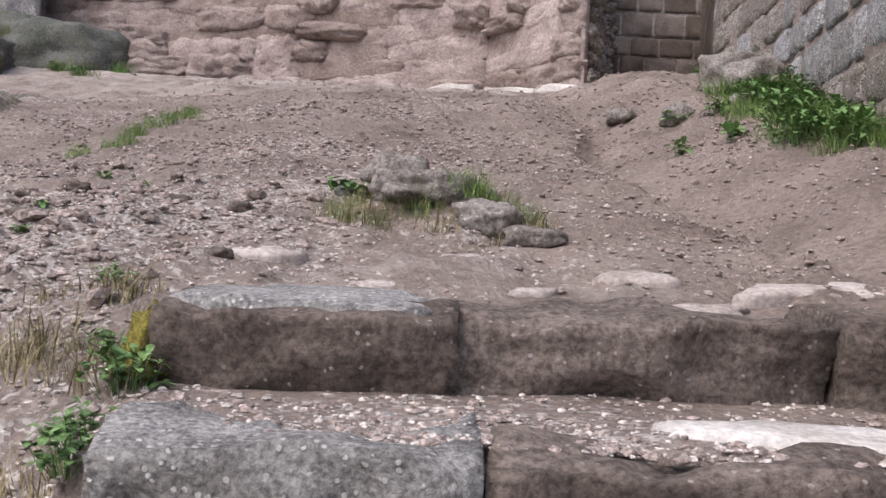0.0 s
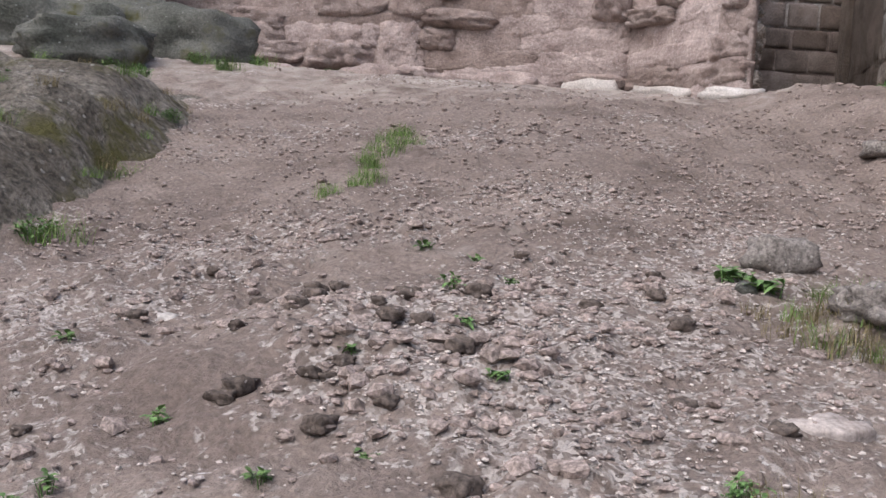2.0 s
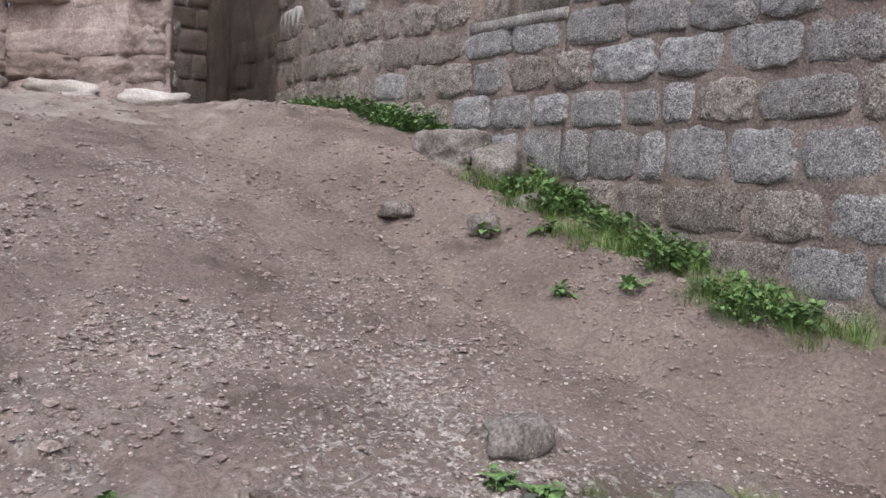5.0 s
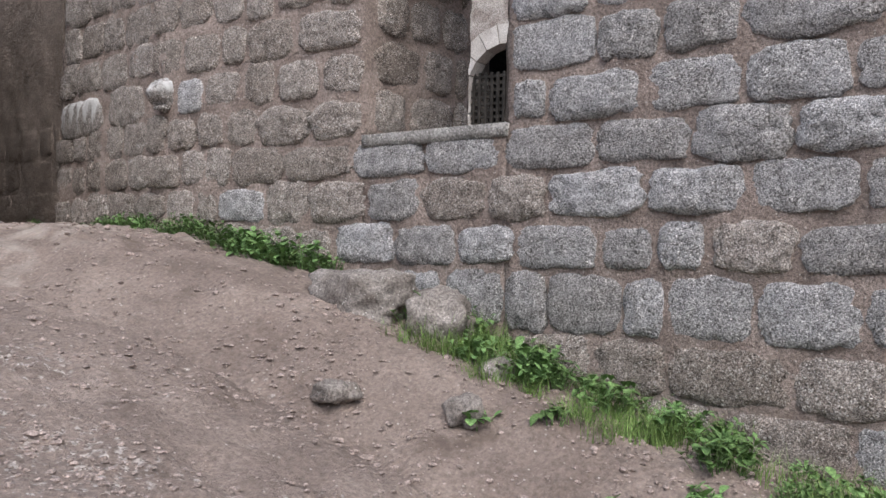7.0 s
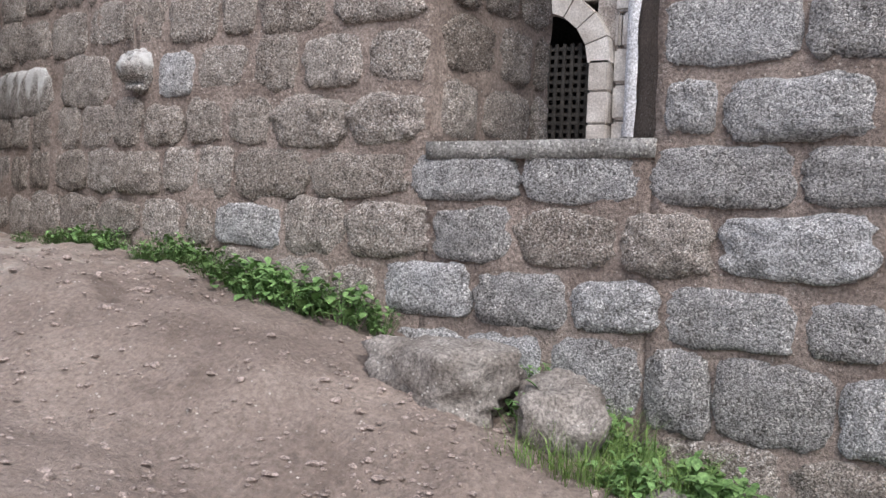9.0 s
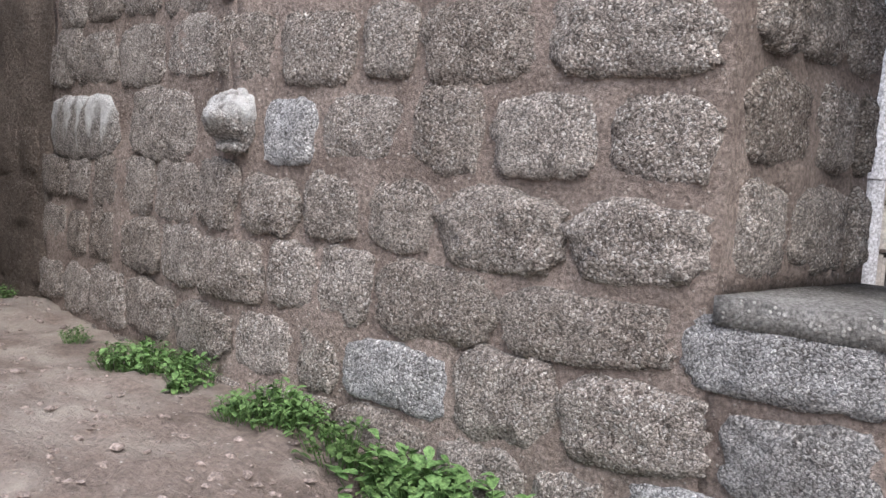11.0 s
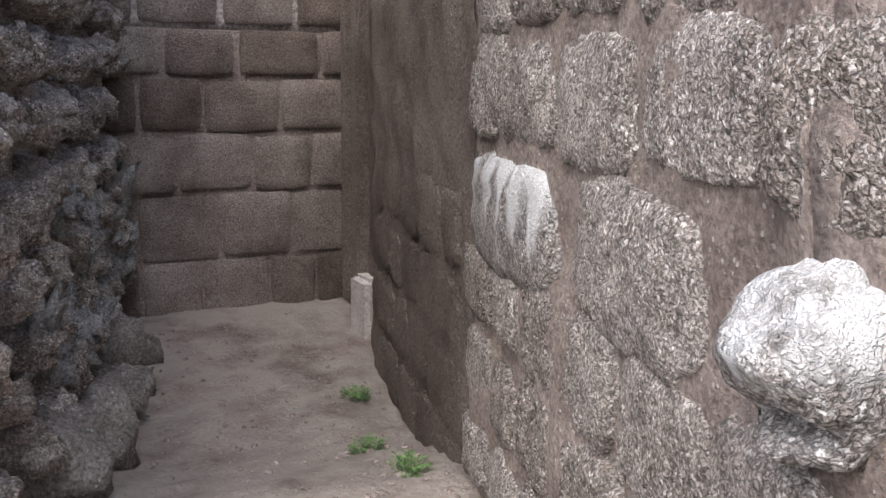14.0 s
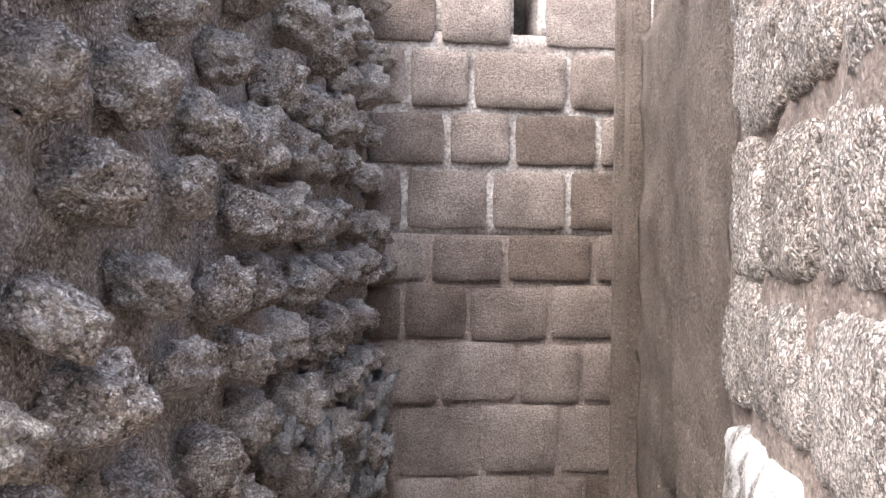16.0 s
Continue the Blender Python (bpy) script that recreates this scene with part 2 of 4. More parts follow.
def child(name, me, parent, m=Matrix(), label=""):
    ob = new(name, me)
    ob.parent = parent
    ob.matrix_local = m
    if label:
        tagged(ob, label)
    return ob


def empty(name, m=Matrix()):
    ob = new(name)
    ob.matrix_world = m
    return ob


def fbm(p, sc, seed=0.0, octs=3):
    return noise.fractal(Vector(p) * sc + Vector((seed, seed * 1.7, seed * 0.6)), 1.0, 2.0, octs)


def rock_mesh(name, size, seed, material, rough=0.28, detail=3, flat=0.0, sc=1.3, boxy=0.45):
    """A boulder sitting on its base, broader below, with facets."""
    bm = bmesh.new()
    bmesh.ops.create_icosphere(bm, subdivisions=detail, radius=1.0)
    for v in bm.verts:
        d = v.co.normalized()
        r = 1 + rough * fbm(d, sc, seed) + rough * 0.35 * fbm(d, sc * 3.5, seed + 9)
        r *= 1 / max(abs(d.x), abs(d.y), abs(d.z)) ** boxy
        v.co = Vector((d.x * r * size[0], d.y * r * size[1], max(d.z * r, -0.9 + flat) * size[2]))
    me = bpy.data.meshes.new(name)
    bm.to_mesh(me)
    bm.free()
    me.materials.append(material)
    me.polygons.foreach_set("use_smooth", [True] * len(me.polygons))
    return me


def stone_mesh(seed, material, rough=0.1, nx=8, nz=6, round_=0.38, bulge=0.26):
    """A wall stone of width 1 and height 1; its back lies at y 0 and its face about y -1."""
    verts, faces = [], []
    for k in range(nz):
        for i in range(nx):
            u, w = 2 * i / (nx - 1) - 1, 2 * k / (nz - 1) - 1
            s = 1 - round_ * 0.32 * (abs(u) ** 2.5) * (abs(w) ** 2.5)
            edge = max(abs(u), abs(w))
            x = u * s * 0.5 + rough * (0.4 * fbm((u * 1.1, w * 1.1, 0), 1.2, seed) + 0.3 * edge * fbm((u, w, 1), 3.4, seed + 2))
            z = w * s * 0.5 + rough * (0.5 * fbm((u * 1.1, w * 1.1, 5), 1.2, seed + 3) + 0.35 * edge * fbm((u, w, 6), 3.4, seed + 4))
            y = -(1 - bulge * edge ** 4) - rough * (2.0 * fbm((u, w, 2), 1.1, seed + 7) + 2.0 * fbm((u, w, 2), 3.6, seed + 5) + 1.8 * fbm((u, w, 3), 8.0, seed + 6)) * (1 - 0.5 * edge ** 6)
            verts.append((x, y, z))
    for k in range(nz - 1):
        for i in range(nx - 1):
            a = k * nx + i
            faces.append((a, a + 1, a + nx + 1, a + nx))
    ring = [i for i in range(nx)] + [k * nx + nx - 1 for k in range(1, nz)] + [(nz - 1) * nx + i for i in range(nx - 2, -1, -1)] + [k * nx for k in range(nz - 2, 0, -1)]
    base = len(verts)
    for r in ring:
        x, y, z = verts[r]
        verts.append((x * 1.03, 0.6, z * 1.03))
    n = len(ring)
    for j in range(n):
        faces.append((ring[(j + 1) % n], ring[j], base + j, base + (j + 1) % n))
    return mesh_of("stone", verts, faces, material)


def variants(material, count, **kw):
    return [stone_mesh(11.3 * s + len(material.name), material, **kw) for s in range(count)]


def wall_frame(left, right):
    """Axes of a wall seen from its front: x to the right, y into the wall."""
    a, b = Vector((*left, 0)), Vector((*right, 0))
    ux = (b - a).normalized()
    uy = Vector((0, 0, 1)).cross(ux)
    return a, ux, uy, (b - a).length


def panel_mesh(name, left, right, z0, z1, thick, material, amp=0.028, res=0.06, sc=3.0):
    """A thick piece of wall with an uneven front."""
    a, ux, uy, ln = wall_frame(left, right)
    nx, nz = max(2, int(ln / res)), max(2, int((z1 - z0) / res))
    verts, faces = [], []
    for k in range(nz + 1):
        for i in range(nx + 1):
            p = a + ux * (ln * i / nx) + Vector((0, 0, z0 + (z1 - z0) * k / nz))
            verts.append(p - uy * (amp * (fbm(p, sc, 1) + 0.5 * fbm(p, sc * 4, 2))))
    for k in range(nz):
        for i in range(nx):
            q = k * (nx + 1) + i
            faces.append((q, q + 1, q + nx + 2, q + nx + 1))
    base = len(verts)
    corners = [0, nx, (nz + 1) * (nx + 1) - 1, nz * (nx + 1)]
    for c in corners:
        verts.append(verts[c] + uy * thick)
    faces.append((base + 3, base + 2, base + 1, base))
    sides = [[i for i in range(nx + 1)], [k * (nx + 1) + nx for k in range(nz + 1)],
             [nz * (nx + 1) + i for i in range(nx, -1, -1)], [k * (nx + 1) for k in range(nz, -1, -1)]]
    for s, loop in enumerate(sides):
        faces.append(tuple([base + s, base + (s + 1) % 4] + loop[::-1]))
    return mesh_of(name, verts, faces, material)


def lay(parent, meshes, left, right, s0, s1, z0, z1, depth, rng, gap=0.018, name="stone", tilt=1.2):
    """One stone on the wall left-right, between the distances s0, s1 along it and the heights z0, z1."""
    a, ux, uy, ln = wall_frame(left, right)
    c = a + ux * ((s0 + s1) / 2) + Vector((0, 0, (z0 + z1) / 2 + rng.uniform(-0.008, 0.008)))
    m = Matrix((ux, uy, Vector((0, 0, 1)))).transposed().to_4x4()
    m.translation = c
    d = depth * rng.uniform(0.7, 1.35)
    flip = -1 if rng.random() < 0.5 else 1
    m = m @ pose(0, 0, 0, 0, rng.uniform(-tilt, tilt), 0) @ Matrix.Diagonal((max(0.03, s1 - s0 - gap), d, max(0.03, z1 - z0 - gap), 1))
    return child(name, rng.choice(meshes), parent, m)


# ---- ground ----
PY = [-400, -8, -1, 0.9, 1.7, 2.2, 3.0, 4.1, 5.05, 7.0, 8.6, 9.8, 11, 13, 14, 40, 400]
PZ = [-6, -1.2, 0.22, 0.95, 1.40, 1.55, 1.72, 1.97, 2.19, 2.76, 3.10, 3.33, 3.44, 3.56, 3.58, 3.7, 3.7]


def smooth(a, b, v):
    t = min(1.0, max(0.0, (v - a) / (b - a)))
    return t * t * (3 - 2 * t)


def stair(y):
    if y > 1.86:
        return 9.0
    if y > 1.2:
        return 1.35 + 0.02 * (y - 1.2)
    return max(-0.6, 1.17 - 0.2 * math.floor((1.2 - y) / 0.4))


def wall_x(y):
    return float(np.interp(y, [1.0, 3.2, 5.03, 7.1, 8.95, 10.75, 13.85], [1.8, 2.05, 2.31, 2.6, 2.70, 3.17, 3.97]))


def ground_z(x, y, fine=True):
    z = float(np.interp(y, PY, PZ))
    z = 0.5 * z + 0.25 * float(np.interp(y - 0.35, PY, PZ)) + 0.25 * float(np.interp(y + 0.35, PY, PZ))
    near = smooth(1.6, 2.6, y) * (1 - smooth(8.3, 10.2, y))
    z += 0.26 * smooth(1.0, 1.75, x) * near
    z -= 0.06 * math.exp(-((x - 0.98) / 0.22) ** 2) * near * (1 - smooth(6.2, 7.4, y))
    z -= 0.26 * smooth(0.5, 2.9, -x) * (1 - smooth(8.0, 10.5, y))
    z -= 0.30 * smooth(1.2, 2.4, x) * smooth(10.6, 12.0, y)
    lip = float(np.interp(y, [2.6, 3.5, 3.9, 4.4, 4.9, 5.7, 6.5, 7.0], [1.1, 0.94, 0.87, 0.74, 0.76, 0.93, 1.02, 0.9])) + 0.05 * fbm((0, y, 0), 3.0, 8)
    z += 0.07 * (1 - smooth(lip - 0.02, lip + 0.07, x)) * smooth(lip - 0.8, lip, x) * near * (1 - smooth(6.6, 7.6, y))
    z += 0.09 * math.exp(-((x - 0.0) / 0.3) ** 2 - ((y - 3.08) / 0.2) ** 2)
    z += 0.1 * math.exp(-((x + 1.55) / 0.6) ** 2 - ((y - 3.0) / 0.5) ** 2)
    if abs(x) < 30 and abs(y) < 30:
        z += 0.035 * fbm((x, y, 0), 0.9, 4) * smooth(0, 1, abs(y - 30))
        if fine:
            bumpy = 0.65 + 0.4 * smooth(0.6, 1.6, -x) * (1 - smooth(4.2, 5.5, y)) + 0.3 * smooth(9.5, 8.0, y)
            z += (0.03 * fbm((x, y, 3), 4.5, 2) + 0.024 * fbm((x, y, 3), 13.0, 6)) * bumpy
    if y < 1.9:
        s = stair(y) + 0.008 * fbm((x, y, 3), 6, 2)
        k = smooth(-0.66, -0.5, x) * (1 - smooth(3.5, 6, x))
        if s < 8:
            z = z * (1 - k) + s * k
        elif k > 0.5:
            z = max(z, 1.47)
    return z


def spaced(a, b, step, far):
    mid = list(np.arange(a, b, step))
    out, d = [], step
    lo, hi = [], []
    p = mid[0]
    while p > -far:
        d *= 1.35
        p -= d
        lo.append(p)
    p, d = mid[-1], step
    while p < far:
        d *= 1.35
        p += d
        hi.append(p)
    return lo[::-1] + mid + hi


gx, gy = spaced(-4.6, 4.2, 0.045, 420), spaced(0.3, 14.3, 0.05, 420)
gv = [(x, y, ground_z(x, y)) for y in gy for x in gx]
W = len(gx)
gf = [(k * W + i, k * W + i + 1, (k + 1) * W + i + 1, (k + 1) * W + i) for k in range(len(gy) - 1) for i in range(W - 1)]
ground_mesh = mesh_of("ground", gv, gf, SOIL)
dust, grit = [], []
for x, y, z in gv:
    k = 0.34 * smooth(7.2, 9.5, y) + 0.1 * smooth(9.5, 11, y) + 0.33 * math.exp(-((x - 0.1) / 0.6) ** 2 - ((y - 2.3) / 0.4) ** 2) + 0.2 * math.exp(-((x + 1.3) / 0.9) ** 2 - ((y - 4.2) / 0.7) ** 2)
    dust.append(k + 0.12 * fbm((x, y, 0), 1.1, 31))
    grit.append((0.38 - 0.12 * smooth(3.5, 4.9, y)) * (1 - 0.7 * smooth(0.2, 0.9, x)) + 0.22 * fbm((x, y, 0), 1.3, 17))
for key, vals in (("dust", dust), ("grit", grit)):
    ground_mesh.attributes.new(key, "FLOAT", "POINT").data.foreach_set("value", vals)
ground = tagged(new("ground", ground_mesh), "sloping reddish-brown gravelly soil climbing to the castle wall", "ground", kind="structure")

# ---- stone steps ----
rs = random.Random(5)


def step_stone(x0, x1, y0, z0, z1, deep, seed, material, label):
    bm = bmesh.new()
    bmesh.ops.create_cube(bm, size=1.0)
    bmesh.ops.subdivide_edges(bm, edges=bm.edges[:], cuts=15, use_grid_fill=True)
    for v in bm.verts:
        p = v.co.copy()
        q = Vector((p.x * (x1 - x0), p.y * deep, p.z * (z1 - z0)))
        e = max(abs(p.y), abs(p.z)) * 2
        sh = 1 - 0.06 * (abs(2 * p.y) ** 4) * (abs(2 * p.z) ** 4)
        q.y *= sh
        q.z *= sh
        w = q + Vector(((x0 + x1) / 2, y0 + deep / 2, (z0 + z1) / 2))
        w.y += 0.05 * fbm(w, 3.0, seed) + 0.03 * fbm(w, 8.0, seed) + 0.012 * fbm(w, 22.0, seed) - 0.05 * max(0.0, p.z + 0.1)
        w.z += 0.028 * fbm(w, 3.2, seed + 4) + 0.016 * fbm(w, 10.0, seed) + 0.006 * fbm(w, 25.0, seed)
        w.x += 0.02 * fbm(w, 4.0, seed + 8)
        v.co = w
    me = bpy.data.meshes.new("step_stone")
    bm.to_mesh(me)
    bm.free()
    me.materials.append(material)
    me.polygons.foreach_set("use_smooth", [True] * len(me.polygons))
    tagged(new("step_stone", me), label, "step", "stone steps")


# left stone: dark colour holds overhang shade as well as earth stain
step_stone(-0.55, 0.02, 1.68, 1.22, 1.515, 0.42, 1, STEP, "step stone darkened by earth stain and painted overhang shade, with mossy end")
step_stone(0.0, 0.78, 1.74, 1.22, 1.535, 0.3, 2, STEP, "dark earth-stained stone step slab")
step_stone(0.79, 1.9, 1.72, 1.22, 1.56, 0.3, 3, STEP, "dark earth-stained stone step slab")
step_stone(-0.5, 0.03, 1.13, 1.0, 1.36, 0.4, 4, LICHEN, "pale lichened granite step stone with mossy end")
step_stone(0.05, 0.75, 1.16, 1.0, 1.355, 0.2, 5, STEP, "dark earth-stained stone step slab")
step_stone(0.97, 1.9, 1.16, 1.0, 1.36, 0.25, 15, STEP, "dark earth-stained stone step slab")
for n in range(4):
    y = 1.2 - 0.4 * (n + 1)
    for k, (a, b) in enumerate(((-0.52, 0.3), (0.32, 1.1), (1.12, 1.9))):
        step_stone(a, b, y - 0.02, 0.62 - 0.2 * n, 0.98 - 0.2 * n, 0.3, 20 + n * 3 + k, STEP, "dark earth-stained stone step slab")

# ---- castle wall along the slope ----
PD, PC, PB, PA, PR, PQ = (3.2, 10.735), (2.70, 8.95), (2.60, 7.07), (2.46, 6.0), (2.05, 3.2), (1.75, 0.6)
TOP = 5.75
wall_right = tagged(empty("wall_right"), "long wall of rough granite blocks in earth mortar", "wall", kind="structure")
child("mortar", panel_mesh("mortar", PD, PC, 2.6, TOP, 0.9, MORTAR), wall_right)
child("mortar", panel_mesh("mortar", PC, PB, 2.4, TOP, 0.9, MORTAR), wall_right)
child("mortar", panel_mesh("mortar", PB, PA, 2.2, 3.90, 0.95, MORTAR), wall_right)
child("mortar", panel_mesh("mortar", PB, PA, 5.3, TOP, 0.95, MORTAR), wall_right)
child("mortar", panel_mesh("mortar", PA, PR, 1.2, TOP, 0.95, MORTAR), wall_right)
child("mortar", panel_mesh("mortar", PR, PQ, -0.4, TOP, 0.95, MORTAR), wall_right)
child("plaster", panel_mesh("plaster", (3.66, 12.65), PD, 2.6, TOP, 0.9, PLASTER, 0.02, 0.05, 5.0), wall_right)
# recess with the pilaster at the passage's end
child("plaster", panel_mesh("plaster", (3.97, 13.85), (3.74, 12.6), 2.6, TOP, 0.6, PLASTER, 0.01), wall_right)

PS = variants(PLASTER, 8, rough=0.15, nx=12, nz=9, round_=0.5, bulge=0.85)
rpl = random.Random(8)
for n in range(5):
    s = rpl.uniform(0.02, 0.1)
    while s < 1.75:
        w = rpl.uniform(0.24, 0.44)
        lay(wall_right, PS, (3.66, 12.65), PD, s, min(s + w, 1.95), 2.9 + 0.28 * n, 3.18 + 0.28 * n, 0.013, rpl, rpl.uniform(0.01, 0.05), tilt=2)
        s += w
GR, GB = variants(GRANITE, 18, rough=0.13, nx=18, nz=13, round_=0.45, bulge=0.75), variants(GRANITE_BROWN, 20, rough=0.15, nx=18, nz=13, round_=0.5, bulge=0.8)
COURSES = [1.2, 1.47, 1.74, 2.0, 2.27, 2.54, 2.82, 3.14, 3.40, 3.67, 3.92, 4.18, 4.47, 4.75, 5.05, 5.33, 5.74]
JOINTS = {  # joints that can be told, as places along y
    6: [5.73, 5.29, 5.05, 4.61], 7: [7.3, 6.8, 6.33, 5.93, 5.42, 5.11, 4.84, 4.42],
    8: [8.89, 8.56, 8.35, 7.88, 7.51, 7.03, 6.6, 6.13, 5.73, 5.17, 4.66], 9: [9.14, 8.73, 8.48, 8.22, 7.74, 7.16, 6.58, 6.02, 5.46, 4.93, 4.45],
    10: [8.9, 8.58, 8.28, 7.98, 7.52, 7.08, 5.98, 5.74, 5.18, 4.68], 11: [10.7, 9.82, 9.23, 8.79, 8.51, 8.11, 7.82, 7.42, 7.08, 5.98, 5.47, 5.1, 4.69],
    12: [9.97, 9.5, 9.07, 8.73, 8.36, 8.09, 7.65, 7.09, 5.98, 5.5, 5.05, 4.6]}
SEGS = [(PD, PC), (PC, PB), (PB, PA), (PA, PR), (PR, PQ)]
HOLES = [(5.42, 5.62, 12), (4.02, 4.25, 8)]
rw = random.Random(21)
for ci in range(len(COURSES) - 1):
    z0, z1 = COURSES[ci], COURSES[ci + 1]
    js = list(JOINTS.get(ci, []))
    if not js:
        js = [rw.uniform(6.8, 7.2)]
        if ci >= 10:
            js = [7.08, 5.98]
    y = max(js)
    while y < 10.6:
        y += rw.uniform(0.26, 0.5)
        js.append(y)
    y = min(js)
    while y > 0.9:
        y -= rw.uniform(0.34, 0.62)
        js.append(y)
    js = sorted(set(js), reverse=True)
    full = [js[0]]
    for y in js[1:]:
        while full[-1] - y > 0.75 and not (full[-1] > 7.0 and y < 6.1 and ci >= 10):
            full.append(full[-1] - rw.uniform(0.34, 0.5))
        if full[-1] - y > 0.12:
            full.append(y)
    for ya, yb in zip(full, full[1:]):
        mid = (ya + yb) / 2
        if ci >= 10 and z0 < 5.3 and 5.99 < mid < 7.07:
            continue
        if any(h0 < mid < h1 and ci == hc for h0, h1, hc in HOLES):
            continue
        if ground_z(wall_x(mid) - 0.1, mid, False) > z1 + 0.02:
            continue
        if mid > 10.7 or (8.82 < mid < 9.15 and ci == 11) or (9.9 < mid and ci == 11 and mid < 10.6):
            continue
        for L_, R_ in SEGS:
            if R_[1] <= mid <= L_[1]:
                k = 1 / math.cos(math.atan2(L_[0] - R_[0], L_[1] - R_[1]))
                grey = 0.92 - 0.84 * smooth(6.3, 7.8, mid) - (0.5 if ci < 6 else 0)
                wob = 0.02 if mid > 7 else 0.012
                lay(wall_right, GR if rw.random() < grey else GB, L_, R_, (L_[1] - ya) * k, (L_[1] - yb) * k,
                    z0 + rw.uniform(-wob, wob), z1 + rw.uniform(-wob, wob), 0.036 - 0.013 * smooth(7.6, 9.0, mid), rw, rw.uniform(0.01, 0.045), tilt=2.2)
                break

# limewashed quoin on the corner and the stones above it
WH = variants(QUOIN, 2, rough=0.1, nx=14, nz=10, bulge=0.6)
GBQ = variants(GRANITE_BROWN, 3, rough=0.14, nx=14, nz=10, bulge=0.7)
lay(wall_right, WH, PD, PC, 0.02, 0.8, 4.13, 4.46, 0.03, rw)
for n in range(4):
    lay(wall_right, GBQ, PD, PC, 0.03, rw.uniform(0.3, 0.4), 4.5 + 0.3 * n, 4.78 + 0.3 * n, 0.022, rw)

# sill and splayed reveals of the embrasure
sill_bm_mesh = panel_mesh("sill", (2.56, 7.06), (2.43, 5.99), 3.86, 3.935, 1.0, LICHEN, 0.012, 0.05)
tagged(new("window_sill", sill_bm_mesh), "pale worn granite sill slab of the wall opening", "sill", kind="structure")
child("reveal", panel_mesh("reveal", (2.62, 7.08), (3.56, 6.9), 3.93, 5.3, 0.3, MORTAR, 0.03), wall_right)
child("reveal", panel_mesh("reveal", (2.74, 6.17), (2.47, 5.99), 3.93, 5.3, 0.5, PLASTER, 0.015), wall_right)
for n in range(4):
    z0 = 3.95 + 0.31 * n
    s = 0.06
    while s < 0.85:
        w = rw.uniform(0.28, 0.45)
        lay(wall_right, GB, (2.62, 7.08), (3.56, 6.9), s, min(s + w, 0.93), z0, z0 + 0.3, 0.04, rw, 0.04)
        s += w

# ---- end wall of the passage ----
wall_end = tagged(empty("wall_end"), "end wall of squared brownish stone blocks with pale mortar", "wall", kind="structure")
child("mortar", panel_mesh("mortar", (2.2, 13.86), (4.5, 13.86), 2.6, 4.9, 0.6, MORTAR, 0.01), wall_end)
child("mortar", panel_mesh("mortar", (2.2, 13.86), (4.5, 13.86), 4.9, 6.0, 0.6, LIME_MORTAR, 0.01), wall_end)
child("mortar", panel_mesh("mortar", (2.2, 13.86), (3.35, 13.86), 6.0, 6.6, 0.6, LIME_MORTAR, 0.01), wall_end)
child("mortar", panel_mesh("mortar", (3.51, 13.86), (4.5, 13.86), 6.0, 6.6, 0.6, LIME_MORTAR, 0.01), wall_end)
# dark sheet added behind the slit, its unlit depth put into the colour
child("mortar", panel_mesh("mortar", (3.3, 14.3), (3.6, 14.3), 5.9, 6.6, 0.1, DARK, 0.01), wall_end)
AS = variants(ASHLAR, 12, rough=0.045, round_=0.16, bulge=0.45, nx=12, nz=9)
END_Z = [2.95, 3.24, 3.59, 3.98, 4.32, 4.63, 4.92, 5.27, 5.58, 5.92, 6.24, 6.56]
END_X = [[2.7, 3.1, 3.5], [2.74, 3.09, 3.49, 3.78], [2.73, 3.2, 3.63], [2.96, 3.4, 3.76], [2.76, 3.12, 3.57], [2.9, 3.32, 3.82], [2.76, 3.23, 3.67],
         [2.54, 2.99, 3.35, 3.84], [2.77, 3.12, 3.66], [2.93, 3.35, 3.51], [2.7, 3.34, 3.52]]
for n, xs in enumerate(END_X):
    e = [2.32] + xs + [4.05]
    for a, b in zip(e, e[1:]):
        if b - a < 0.1 or (n > 8 and a > 3.3 and b < 3.6):
            continue
        lay(wall_end, AS, (2.2, 13.86), (4.5, 13.86), a - 2.2, b - 2.2, END_Z[n], END_Z[n + 1], 0.045, rw, 0.04 if n > 4 else 0.028, tilt=0.8)

# pilaster strip beside the end wall
pilaster = tagged(empty("pilaster"), "moulded stone jamb strip in the passage corner", "jamb", kind="structure")
for dx, w in ((0.0, 0.05), (0.055, 0.1), (0.16, 0.05)):
    bm = bmesh.new()
    bmesh.ops.create_cube(bm, size=1.0, matrix=pose(3.80 + dx * 0.5, 13.3 - dx * 2, 4.75) @ Matrix.Diagonal((0.1, w, 2.7, 1)))
    bmesh.ops.bevel(bm, geom=bm.edges[:], offset=0.012, segments=2, affect="EDGES")
    me = bpy.data.meshes.new("moulding")
    bm.to_mesh(me)
    bm.free()
    me.materials.append(PLASTER)
    child("moulding", me, pilaster)
bm = bmesh.new()
bmesh.ops.create_cube(bm, size=1.0, matrix=pose(3.85, 13.08, 3.38) @ Matrix.Diagonal((0.2, 0.26, 0.4, 1)))
bmesh.ops.bevel(bm, geom=bm.edges[:], offset=0.03, segments=3, affect="EDGES")
me = bpy.data.meshes.new("pilaster_base")
bm.to_mesh(me)
bm.free()
me.materials.append(PALE)
tagged(new("pilaster_base", me), "pale stone base block under the jamb strip", "base")

